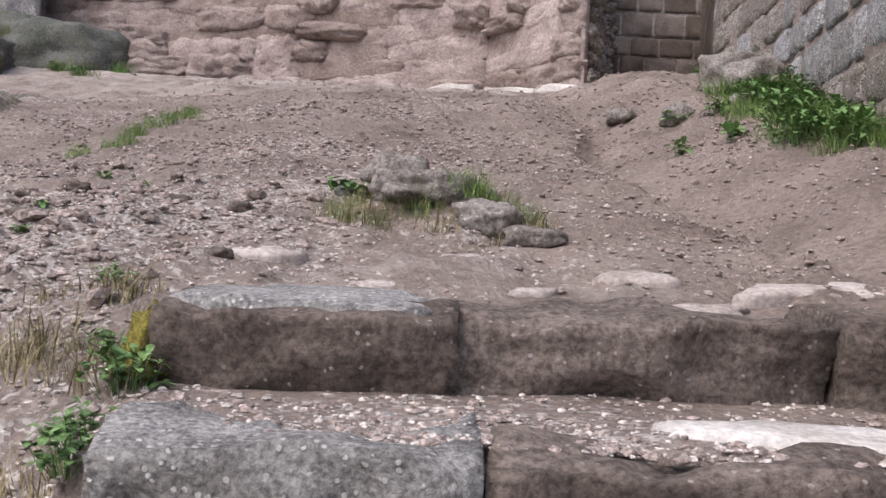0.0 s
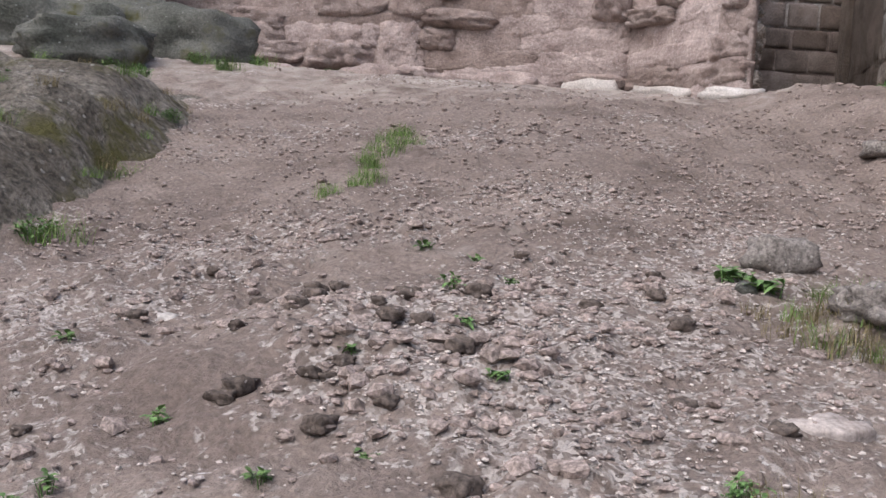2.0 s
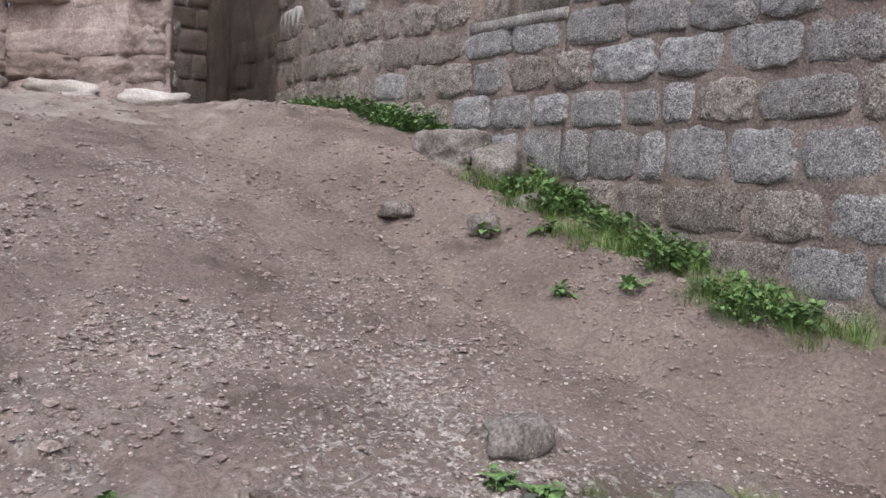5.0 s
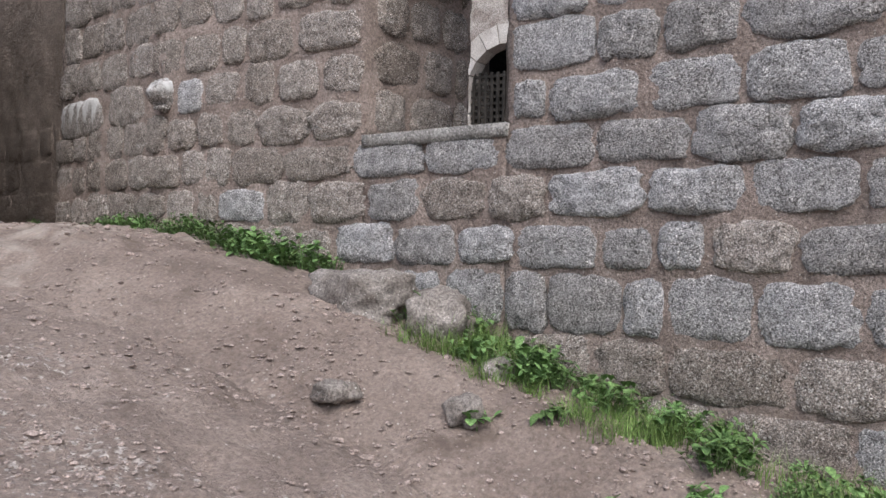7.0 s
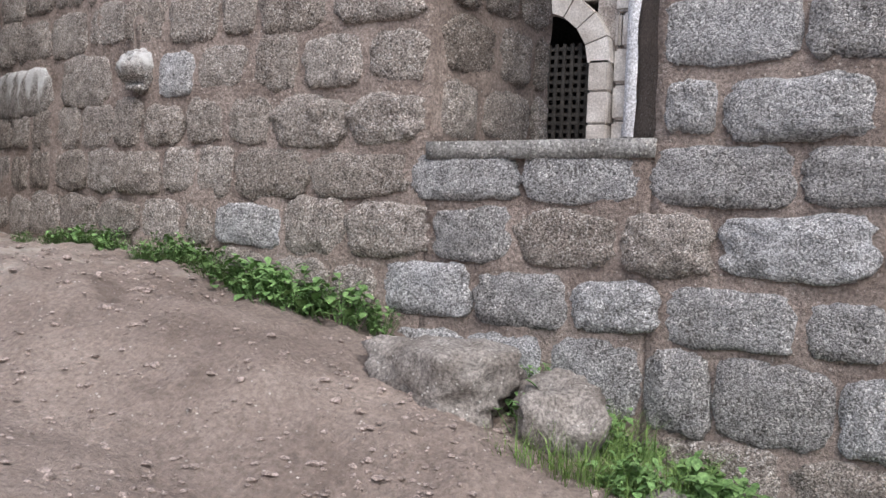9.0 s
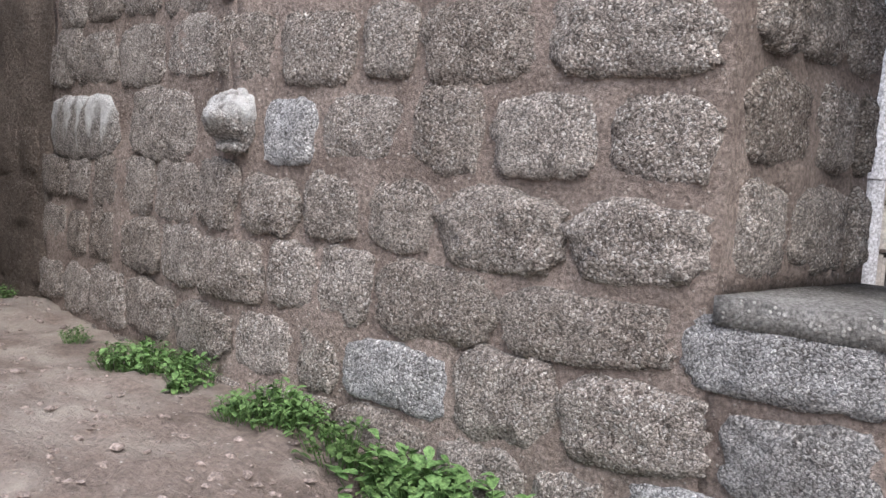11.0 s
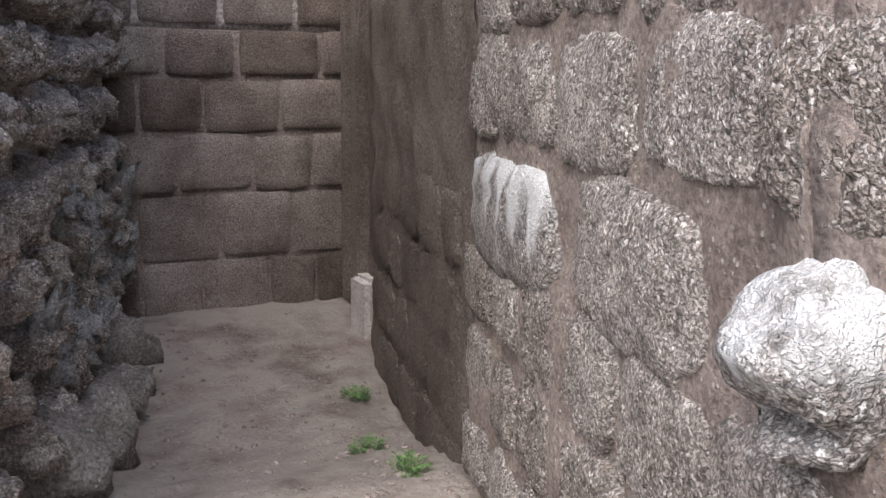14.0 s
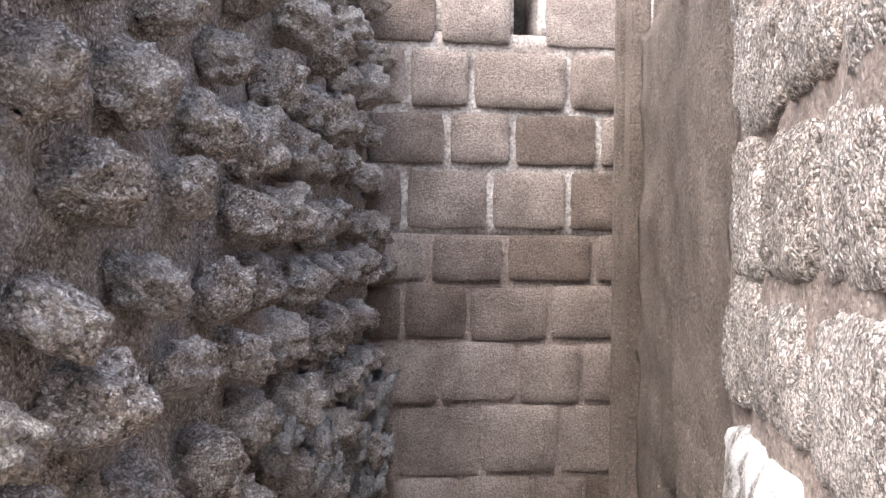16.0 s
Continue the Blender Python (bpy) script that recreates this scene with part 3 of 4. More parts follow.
# ---- rough facade of rubble rock and the knobbed passage wall ----
F1, FM, F2 = (1.585, 10.0), (0.75, 11.72), (-6.6, 14.1)
wall_facade = tagged(empty("wall_facade"), "wall of bulging pinkish rubble rocks", "wall", kind="structure")
PK = variants(ROCK_PINK, 18, rough=0.16, round_=0.4, bulge=0.65, nx=16, nz=11)
FZ = [3.2, 3.55, 3.80, 4.03, 4.28, 4.45, 4.68, 4.86, 5.1, 5.35, 5.6, 5.85]
for fa, fb in ((F2, FM), (FM, F1)):
    child("mortar", panel_mesh("mortar", fa, fb, 2.9, 5.9, 0.8 if fb == FM else 0.1, ROCK_PINK, 0.05), wall_facade)
    fl = wall_frame(fa, fb)[3]
    for n in range(len(FZ) - 1):
        s = 0.0
        while s < fl - 0.02:
            w = rw.uniform(0.5, 1.4) * (1.1 if n < 3 else 0.9)
            e = fl if s + w > fl - 0.15 else s + w
            deep = rw.choice((0.08, 0.13, 0.19)) if n < 3 else rw.choice((0.03, 0.05, 0.12))
            lay(wall_facade, PK, fa, fb, s, e, FZ[n] - rw.uniform(0, 0.08), FZ[n + 1] + rw.uniform(0, 0.07), deep, rw, rw.uniform(-0.05, 0.04), tilt=4)
            s = e
wall_passage = tagged(empty("wall_passage"), "dark passage wall studded with knobbly protruding stones", "wall", kind="structure")
L1, L2 = (1.6, 10.03), (2.56, 13.86)
KN = [rock_mesh("knob", (0.5, 0.5, 0.5), 3.1 * k, KNOB, 0.34, 4, sc=2.1, boxy=0.2) for k in range(9)]
child("mortar", panel_mesh("mortar", L1, L2, 2.8, 6.3, 0.06, KNOB, 0.035, 0.045, 5.0), wall_passage)
a, ux, uy, ln = wall_frame(L1, L2)
for n in range(13):
    s = 0.1 + 0.23 * (n % 2)
    while s < ln - 0.03:
        d = rw.uniform(0.17, 0.26)
        m = Matrix.Translation(a + ux * (s + rw.uniform(-0.05, 0.05)) - uy * rw.uniform(0.02, 0.06) + Vector((0, 0, 3.61 + 0.22 * n + rw.uniform(-0.03, 0.03)))) @ pose(0, 0, 0, rw.uniform(-25, 25), rw.uniform(-25, 25), rw.uniform(0, 360))
        child("stone", rw.choice(KN), wall_passage, m @ Matrix.Diagonal((d, d, d * rw.uniform(0.65, 0.95), 1)))
        if rw.random() < 0.3:
            c = rw.uniform(0.06, 0.11)
            m = Matrix.Translation(a + ux * min(ln - 0.05, s + rw.uniform(0.12, 0.3)) + Vector((0, 0, 3.61 + 0.22 * n + rw.uniform(-0.09, 0.09)))) @ pose(0, 0, 0, rw.uniform(0, 360), 0, rw.uniform(0, 360))
            child("stone", rw.choice(KN), wall_passage, m @ Matrix.Diagonal((c, c, c, 1)))
        s += rw.uniform(0.41, 0.49)
# jagged slabs breaking out of its foot
a, ux, uy, ln = wall_frame(L1, L2)
LK = [rock_mesh("jagged_rock", (0.5, 0.5, 0.5), 7.7 * k, LICHEN, 0.75, 3, sc=1.9, boxy=0.55) for k in range(6)]
for n in range(26):
    s = ln * (0.3 + 0.68 * (n + rw.random()) / 26)
    m = Matrix.Translation(a + ux * s - uy * rw.uniform(0.02, 0.09) + Vector((0, 0, rw.uniform(3.55, 4.2)))) @ pose(0, 0, 0, rw.uniform(-15, 15), rw.uniform(5, 32), rw.uniform(-30, 30))
    child("stone", rw.choice(LK), wall_passage, m @ Matrix.Diagonal((rw.uniform(0.08, 0.15), 0.16, rw.uniform(0.18, 0.32), 1)))

# wall and rocks beyond the bank
wall_left = tagged(new("wall_left", panel_mesh("wall_left", (-12, 10.8), (-5.0, 12.75), 2.2, 7.0, 1.0, mat("grey rendered masonry", (0.27, 0.25, 0.24), (0.44, 0.42, 0.41), 1.3, 40, (0.5, 0.49, 0.48), 0.2, 30, bump=0.8, bump_scale=15), 0.06)),
                   "pale grey weathered masonry wall behind the boulders", "wall", kind="structure")
wall_far = tagged(new("wall_behind", panel_mesh("wall_behind", (-12, -8), (-12.2, 10.9), -1, 4.5, 0.8, MORTAR, 0.05, 0.3)), "plain rubble boundary wall of the yard", "wall", kind="structure")


def rock(name, x, y, size, seed, material, label, sink=0.2, rz=0.0, rough=0.28, detail=3, group="", tilt=0.0, cat="rock"):
    ob = new(name, rock_mesh(name, size, seed, material, rough * 1.15, max(detail, 3), sc=1.5))
    ob.matrix_world = pose(x, y, ground_z(x, y) + size[2] * (0.5 - sink), tilt, 0, rz)
    return tagged(ob, label, cat, group)


rock("boulder", -4.35, 11.3, (0.95, 0.55, 0.42), 3, MOSSY, "smooth dark mossy boulder below the grey wall", 0.1, -15, 0.2, 4, "dark boulders")
rock("boulder", -5.5, 11.0, (0.8, 0.6, 0.42), 5, MOSSY, "smooth dark mossy boulder below the grey wall", 0.1, 10, 0.2, 4, "dark boulders")
rock("boulder", -4.9, 12.0, (0.7, 0.5, 0.55), 8, MOSSY, "smooth dark mossy boulder below the grey wall", 0.1, 30, 0.2, 4, "dark boulders")
rock("boulder", -4.6, 9.6, (0.6, 0.45, 0.26), 9, MOSSY, "low dark mossy boulder on the bank", 0.1, 30, 0.2, 4, "dark boulders")

# mossy bank beside the path
bm = bmesh.new()
nu, nv = 70, 28
grid = []
bank_top = {}
for i in range(nu):
    y = 2.2 + 6.2 * i / (nu - 1)
    foot = -2.95 - 0.06 * math.sin(y * 1.7) + 0.05 * fbm((0, y, 0), 2, 3)
    tall = 0.46 * smooth(2.4, 4.6, y) * (1 - 0.75 * smooth(6.6, 8.3, y))
    for k in range(nv):
        u = k / (nv - 1)
        x = foot - 2.6 * u
        h = tall * (smooth(0, 0.22, u) * 0.9 + 0.35 * u)
        p = Vector((x, y, ground_z(x, y, False) - 0.06 + h))
        p += Vector((0.06 * fbm(p, 2.2, 5), 0, 0.07 * fbm(p, 2.0, 7) + 0.05 * fbm(p, 6, 1))) * smooth(0, 0.1, u)
        grid.append(bm.verts.new(p))
        bank_top[(i, k)] = p.copy()
for i in range(nu - 1):
    for k in range(nv - 1):
        bm.faces.new((grid[i * nv + k], grid[i * nv + k + 1], grid[(i + 1) * nv + k + 1], grid[(i + 1) * nv + k])[::-1])
me = bpy.data.meshes.new("bank")
bmesh.ops.recalc_face_normals(bm, faces=bm.faces[:])
bm.to_mesh(me)
bm.free()
me.materials.append(BANK)
me.polygons.foreach_set("use_smooth", [True] * len(me.polygons))
tagged(new("earth_bank", me), "mossy earth and rock bank beside the path", "bank", kind="structure")

# single rocks on the slope
rock("rock", -0.03, 3.08, (0.19, 0.12, 0.07), 31, FIELD, "lichened grey rock in a grassy mound", 0.3, 25, 0.35, 4)
rock("rock", 0.16, 2.9, (0.09, 0.07, 0.06), 33, FIELD, "lichened grey rock in a grassy mound", 0.1, 0, 0.3, 4)
rock("rock", -0.14, 3.75, (0.12, 0.08, 0.07), 35, FIELD, "small grey rock with weeds round it", 0.1, 0, 0.3)
rock("rock", 0.3, 2.86, (0.1, 0.07, 0.035), 36, FIELD, "small flat grey rock", 0.1, 10, 0.3)
rock("stone", -0.33, 3.5, (0.035, 0.025, 0.025), 37, MOSSY, "small dark loose stone on the slope", 0.1, 10, 0.3, 2, cat="stone")
rock("rock", 2.14, 6.7, (0.32, 0.24, 0.16), 41, FIELD, "large rounded grey rock at the wall's foot", 0.15, 65, 0.25, 4, "rocks at the wall")
rock("rock", 2.13, 6.2, (0.2, 0.17, 0.16), 44, FIELD, "rounded grey rock at the wall's foot", 0.15, 20, 0.25, 4, "rocks at the wall")
rock("rock", 1.26, 6.2, (0.14, 0.1, 0.05), 46, FIELD, "low grey stone half sunk in soil", 0.15, 60, 0.3)
rock("rock", 1.47, 5.64, (0.1, 0.08, 0.07), 47, FIELD, "pale stone with a small weed on it", 0.1, 30, 0.4)
rock("rock", 1.95, 5.75, (0.13, 0.08, 0.06), 48, FIELD, "small grey stone by the weeds", 0.15, 0, 0.3)
for x, y, s, k in ((0.35, 11.55, (0.33, 0.16, 0.14), 51), (1.0, 10.75, (0.36, 0.16, 0.1), 52), (1.45, 9.95, (0.3, 0.15, 0.08), 53), (-0.6, 11.85, (0.4, 0.2, 0.16), 54), (-2.2, 12.3, (0.45, 0.2, 0.14), 55), (-3.3, 12.7, (0.5, 0.22, 0.12), 56)):
    rock("footing_rock", x, y, s, k, PALE if k < 54 else ROCK_PINK, "pale rock jutting from the foot of the rubble wall", 0.1, -18, 0.35, 3, "footing rocks")
for x, y, s, k in ((2.42, 13.0, (0.22, 0.16, 0.17), 61), (2.25, 12.35, (0.2, 0.22, 0.14), 62), (2.15, 11.9, (0.2, 0.24, 0.2), 63), (2.45, 12.6, (0.12, 0.1, 0.08), 64), (2.0, 11.25, (0.18, 0.22, 0.18), 65)):
    rock("rock", x, y, s, k, FIELD, "greenish rock lying at the passage wall", 0.1, 20, 0.35, 3, "rocks in the passage")


def flake(x, y, w, d, seed, turn, material=SLAB, label="pale flat stone set flush in the ground", lift=-0.004, top=None):
    """A thin broken slab lying in the slope with its worn rim just above the soil."""
    r = random.Random(seed)
    n = 18
    rim = [(1 + 0.6 * fbm((math.cos(6.283 * i / n), math.sin(6.283 * i / n), 0), 1.4, seed) + r.uniform(-0.16, 0.16)) for i in range(n)]
    vs = [(0, 0, 0.012)]
    for f, z in ((0.5, 0.012), (0.9, 0.009), (1.0, 0.0), (1.02, -0.03)):
        for i in range(n):
            an = 6.283 * i / n
            p = Vector((w * f * rim[i] * math.cos(an), d * f * rim[i] * math.sin(an), 0))
            vs.append((p.x, p.y, z + 0.006 * fbm(p, 14, seed)))
    fs = [(0, 1 + i, 1 + (i + 1) % n) for i in range(n)]
    for k in range(3):
        fs += [(1 + k * n + i, 1 + (k + 1) * n + i, 1 + (k + 1) * n + (i + 1) % n, 1 + k * n + (i + 1) % n) for i in range(n)]
    e = 0.12
    up = Vector((ground_z(x - e, y, False) - ground_z(x + e, y, False), ground_z(x, y - e, False) - ground_z(x, y + e, False), 2 * e)).normalized()
    if top:
        up = Vector((0, -0.06, 1)).normalized()
    ob = new("flat_stone", mesh_of("flat_stone", vs, fs, material))
    ob.matrix_world = Matrix.Translation((x, y, top or ground_z(x, y) + lift)) @ up.to_track_quat("Z", "Y").to_matrix().to_4x4() @ pose(0, 0, 0, 0, 0, turn)
    tagged(ob, label, "stone", "flat stones on the ledge")


for x, y, w, d, k in ((0.08, 2.54, 0.1, 0.035, 71), (0.51, 2.36, 0.11, 0.06, 72), (-0.15, 2.2, 0.07, 0.04, 73), (0.88, 2.24, 0.13, 0.06, 74), (-0.45, 2.45, 0.09, 0.05, 75), (0.2, 2.2, 0.08, 0.03, 76), (1.08, 2.3, 0.13, 0.06, 77), (0.62, 2.12, 0.1, 0.04, 78)):
    flake(x, y, w, d, k, rs.uniform(-12, 12))
flake(0.66, 1.36, 0.27, 0.1, 79, -14, PALE, "pale worn flat stone laid in the tread", 0.012)
# pale slab added so the left step's top reads as lit
flake(-0.26, 1.87, 0.3, 0.17, 82, -6, LICHEN, "pale lichened granite slab added as the step's lit top", top=1.525)
rock("stone", -2.16, 3.45, (0.035, 0.03, 0.02), 81, PALE, "small pale stone on bare soil", 0.1, 10, 0.3, 2, cat="stone")

# ---- carved head on the wall ----
bm = bmesh.new()
bmesh.ops.create_icosphere(bm, subdivisions=4, radius=1.0)
for v in bm.verts:
    d = v.co.copy()
    z = d.z
    front = max(0.0, -d.y)
    r = 1 / max(abs(d.x), abs(d.y), abs(d.z)) ** 0.35
    dep = 0.085 + 0.045 * math.exp(-((z - 0.15) / 0.38) ** 2) - 0.075 * math.exp(-((z + 0.52) / 0.13) ** 2) * front + 0.03 * math.exp(-((z + 0.8) / 0.16) ** 2)
    w = 0.112 * (1 - 0.3 * smooth(-0.3, -0.9, z))
    q = Vector((d.x * w * r, d.y * dep * r, z * 0.135 * r))
    v.co = q * (1 + 0.12 * fbm(d, 2.2, 3) + 0.07 * fbm(d, 6.0, 5) + 0.03 * fbm(d, 14.0, 6))
me = bpy.data.meshes.new("carved_head")
bm.to_mesh(me)
bm.free()
me.materials.append(BOSS)
me.polygons.foreach_set("use_smooth", [True] * len(me.polygons))
head = tagged(new("carved_head", me), "worn carved stone boss whitened by lime on the wall", "carving")
ha, hx, hy, hl = wall_frame(PC, PB)
hm = Matrix((hx, hy, Vector((0, 0, 1)))).transposed().to_4x4()
hm.translation = Vector((2.69, 8.92, 4.33))
head.matrix_world = hm @ Matrix.Diagonal((0.9, 1.0, 0.88, 1))

# ---- building behind the opening ----
far_house = tagged(empty("far_house", pose(6.6, 7.5, 3.0)), "pale ashlar house front with an arched latticed doorway", "house")
XF = 6.6


def house_part(name, verts_box, material, label="", bevel=0.01, parent=far_house):
    (x0, x1), (y0, y1), (z0, z1) = verts_box
    b2 = bmesh.new()
    bmesh.ops.create_cube(b2, size=1.0, matrix=pose((x0 + x1) / 2 - 6.6, (y0 + y1) / 2 - 7.5, (z0 + z1) / 2 - 3.0) @ Matrix.Diagonal((x1 - x0, y1 - y0, z1 - z0, 1)))
    if bevel:
        bmesh.ops.bevel(b2, geom=b2.edges[:], offset=bevel, segments=2, affect="EDGES")
    me2 = bpy.data.meshes.new(name)
    b2.to_mesh(me2)
    b2.free()
    me2.materials.append(material)
    return child(name, me2, parent, label=label)


AY0, AY1, ASP, AR = 7.83, 8.75, 4.97, 0.46
house_part("wall", ((6.75, 7.1), (2.0, AY0 - 0.02), (2.2, 8.5)), LIME_MORTAR, bevel=0)
house_part("wall", ((6.75, 7.1), (AY1 + 0.02, 14), (2.2, 8.5)), LIME_MORTAR, bevel=0)
house_part("wall", ((6.75, 7.1), (AY0 - 0.02, AY1 + 0.02), (ASP + AR + 0.1, 8.5)), LIME_MORTAR, bevel=0)
# dark sheet added behind the lattice, painting the interior's shade
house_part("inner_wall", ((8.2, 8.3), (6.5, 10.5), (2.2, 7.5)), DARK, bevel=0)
rz_ = 3.0
while rz_ < 6.6:
    for ys, ye in ((3.0, AY0 - 0.2), (AY1 + 0.2, 11.5)):
        y = ys
        while y < ye - 0.05:
            w = rw.uniform(0.3, 0.55)
            house_part("ashlar_block", ((6.66, 6.8), (y + 0.006, min(y + w, ye) - 0.006), (rz_ + 0.006, rz_ + 0.294)), PALE, bevel=0.02)
            y += w
    rz_ += 0.3
for y0 in (AY0 - 0.19, AY1 + 0.01):
    for n in range(8):
        house_part("quoin", ((6.6, 6.8), (y0, y0 + 0.18), (2.85 + 0.27 * n, 3.115 + 0.27 * n)), PALE, bevel=0.012)
for n in range(9):
    a0, a1 = math.pi * n / 9 + 0.01, math.pi * (n + 1) / 9 - 0.01
    pts = [(r, a_) for r in (AR, AR + 0.2) for a_ in (a0, a1)]
    vs = [(x, (AY0 + AY1) / 2 + r * math.cos(a_) - 7.5, ASP + r * math.sin(a_) - 3.0) for x in (0.0, 0.2) for r, a_ in pts]
    child("voussoir", mesh_of("voussoir", vs, [(0, 1, 3, 2), (4, 6, 7, 5), (0, 4, 5, 1), (2, 3, 7, 6), (0, 2, 6, 4), (1, 5, 7, 3)], PALE, False), far_house)
b3 = bmesh.new()
for n in range(13):
    y = AY0 + 0.03 + n * (AY1 - AY0 - 0.06) / 12
    bmesh.ops.create_cube(b3, size=1.0, matrix=pose(0.1, y - 7.5, 1.08) @ Matrix.Diagonal((0.02, 0.03, 2.16, 1)))
for n in range(27):
    bmesh.ops.create_cube(b3, size=1.0, matrix=pose(0.11, (AY0 + AY1) / 2 - 7.5, 0.3 + n * 0.07) @ Matrix.Diagonal((0.02, AY1 - AY0, 0.03, 1)))
me = bpy.data.meshes.new("lattice")
b3.to_mesh(me)
b3.free()
me.materials.append(IRON)
child("lattice", me, far_house, label="dark iron lattice grille")
house_part("roof", ((6.3, 9.5), (2.0, 14), (8.5, 8.7)), FIELD, bevel=0)
house_part("side_wall", ((7.1, 9.5), (2.0, 2.3), (2.2, 8.5)), LIME_MORTAR, bevel=0)
house_part("side_wall", ((7.1, 9.5), (13.7, 14.0), (2.2, 8.5)), LIME_MORTAR, bevel=0)
bm = bmesh.new()
bmesh.ops.create_cone(bm, cap_ends=True, segments=16, radius1=0.06, radius2=0.06, depth=4.0, matrix=pose(6.55, 7.42, 5.6))
bmesh.ops.create_cone(bm, cap_ends=True, segments=16, radius1=0.07, radius2=0.07, depth=0.1, matrix=pose(6.55, 7.42, 4.4))
me = bpy.data.meshes.new("drainpipe")
bm.to_mesh(me)
bm.free()
me.materials.append(PIPE)
tagged(new("drainpipe", me), "pale painted drainpipe on the far house front", "pipe")

# ---- plants ----
rp = random.Random(77)


def leaf_geo(verts, faces, base, yaw, up, length, width, droop):
    """One folded, pointed leaf."""
    d = Vector((math.cos(yaw), math.sin(yaw), 0))
    s = Vector((-d.y, d.x, 0))
    i0 = len(verts)
    for k, (t, w) in enumerate(((0.0, 0.08), (0.3, 0.8), (0.6, 1.0), (0.85, 0.55), (1.0, 0.0))):
        c = base + d * (length * t * math.cos(up)) + Vector((0, 0, length * t * math.sin(up) - droop * length * t * t))
        verts.append(c)
        verts.append(c + s * (w * width / 2) + Vector((0, 0, 0.12 * w * width)))
        verts.append(c - s * (w * width / 2) + Vector((0, 0, 0.12 * w * width)))
    for k in range(4):
        a_, b_ = i0 + 3 * k, i0 + 3 * k + 3
        faces.append((a_, b_, b_ + 1, a_ + 1))
        faces.append((a_, a_ + 2, b_ + 2, b_))


def weed_meshes(seed, n, spread, height, leaf, material):
    r = random.Random(seed)
    v, f, sv, sf = [], [], [], []
    for _ in range(n):
        an, rad = r.uniform(0, 6.28), spread * r.random() ** 0.6
        top = Vector((rad * math.cos(an), rad * math.sin(an), height * r.uniform(0.15, 1) * (1 - 0.4 * rad / spread)))
        root = Vector((top.x * 0.5, top.y * 0.5, -0.05))
        i0 = len(sv)
        for c, w in ((root, 0.003), (top, 0.0015)):
            sv += [c + Vector((w, 0, 0)), c + Vector((-w, w, 0)), c + Vector((-w, -w, 0))]
        sf += [(i0, i0 + 1, i0 + 4, i0 + 3), (i0 + 1, i0 + 2, i0 + 5, i0 + 4), (i0 + 2, i0, i0 + 3, i0 + 5)]
        for q in range(r.randint(2, 4)):
            L_ = leaf * r.uniform(0.6, 1.3)
            leaf_geo(v, f, top * r.uniform(0.75, 1) if q else top, r.uniform(0, 6.28), r.uniform(-0.3, 0.9), L_, L_ * r.uniform(0.45, 0.75), r.uniform(0.1, 0.5))
    return mesh_of("leaves", v, f, material), mesh_of("stems", sv, sf, material)


def tuft_mesh(seed, n, spread, height, material):
    r = random.Random(seed)
    v, f = [], []
    for _ in range(n):
        an, rad = r.uniform(0, 6.28), spread * r.random() ** 0.7
        b0 = Vector((rad * math.cos(an), rad * math.sin(an), -0.03))
        yaw, h, w, lean = r.uniform(0, 6.28), height * r.uniform(0.4, 1.1), r.uniform(0.0015, 0.0035), r.uniform(0.2, 1.4)
        d = Vector((math.cos(yaw), math.sin(yaw), 0))
        s = Vector((-d.y, d.x, 0)) * w
        i0 = len(v)
        for t in (0, 0.5, 1):
            c = b0 + d * (lean * h * t * t) + Vector((0, 0, h * t * (1 - 0.25 * lean * t) + 0.03 * t))
            v += [c + s * (1 - t * 0.9), c - s * (1 - t * 0.9)]
        f += [(i0, i0 + 1, i0 + 3, i0 + 2), (i0 + 2, i0 + 3, i0 + 5, i0 + 4)]
    return mesh_of("blades", v, f, material)


WEEDS = [weed_meshes(100 + k, 60, 0.18, 0.2, 0.04, LEAF) for k in range(5)]
BIG = [weed_meshes(140 + k, 34, 0.2, 0.24, 0.07, LEAF) for k in range(4)]
SMALL = [weed_meshes(180 + k, 9, 0.06, 0.05, 0.045, LEAF) for k in range(3)]
TUFTS = [tuft_mesh(200 + k, 90, 0.13, 0.16, GRASS) for k in range(4)]
DRYT = [tuft_mesh(240 + k, 70, 0.12, 0.13, DRY) for k in range(3)]


def weed(x, y, kinds, label, s=1.0, dz=0.0, group="weeds along the wall"):
    ob = empty("weed_plant", pose(x, y, ground_z(x, y) + dz, 0, 0, rp.uniform(0, 360)) @ Matrix.Scale(s, 4))
    lv, st = rp.choice(kinds)
    child("foliage", lv, ob)
    child("stem", st, ob)
    return tagged(ob, label, "weed", group)


def tuft(x, y, kinds, label, s=1.0, dz=0.0, group="grass tufts"):
    ob = new("grass_tuft", rp.choice(kinds))
    ob.matrix_world = pose(x, y, ground_z(x, y) + dz, 0, 0, rp.uniform(0, 360)) @ Matrix.Scale(s, 4)
    return tagged(ob, label, "grass", group)


for n in range(36):
    y = 3.6 + 2.9 * rp.random() ** 0.85
    x = wall_x(y) - 0.08 - 0.42 * rp.random() ** 1.2 - 0.12 * smooth(5, 4, y)
    weed(x, y, WEEDS + BIG, "leafy green weed growing at the wall's foot", rp.uniform(0.35, 0.85))
for n in range(44):
    y = 3.6 + 2.7 * rp.random()
    tuft(wall_x(y) - 0.15 - 0.5 * rp.random(), y, TUFTS, "green grass tuft among the weeds", rp.uniform(0.6, 1.2))
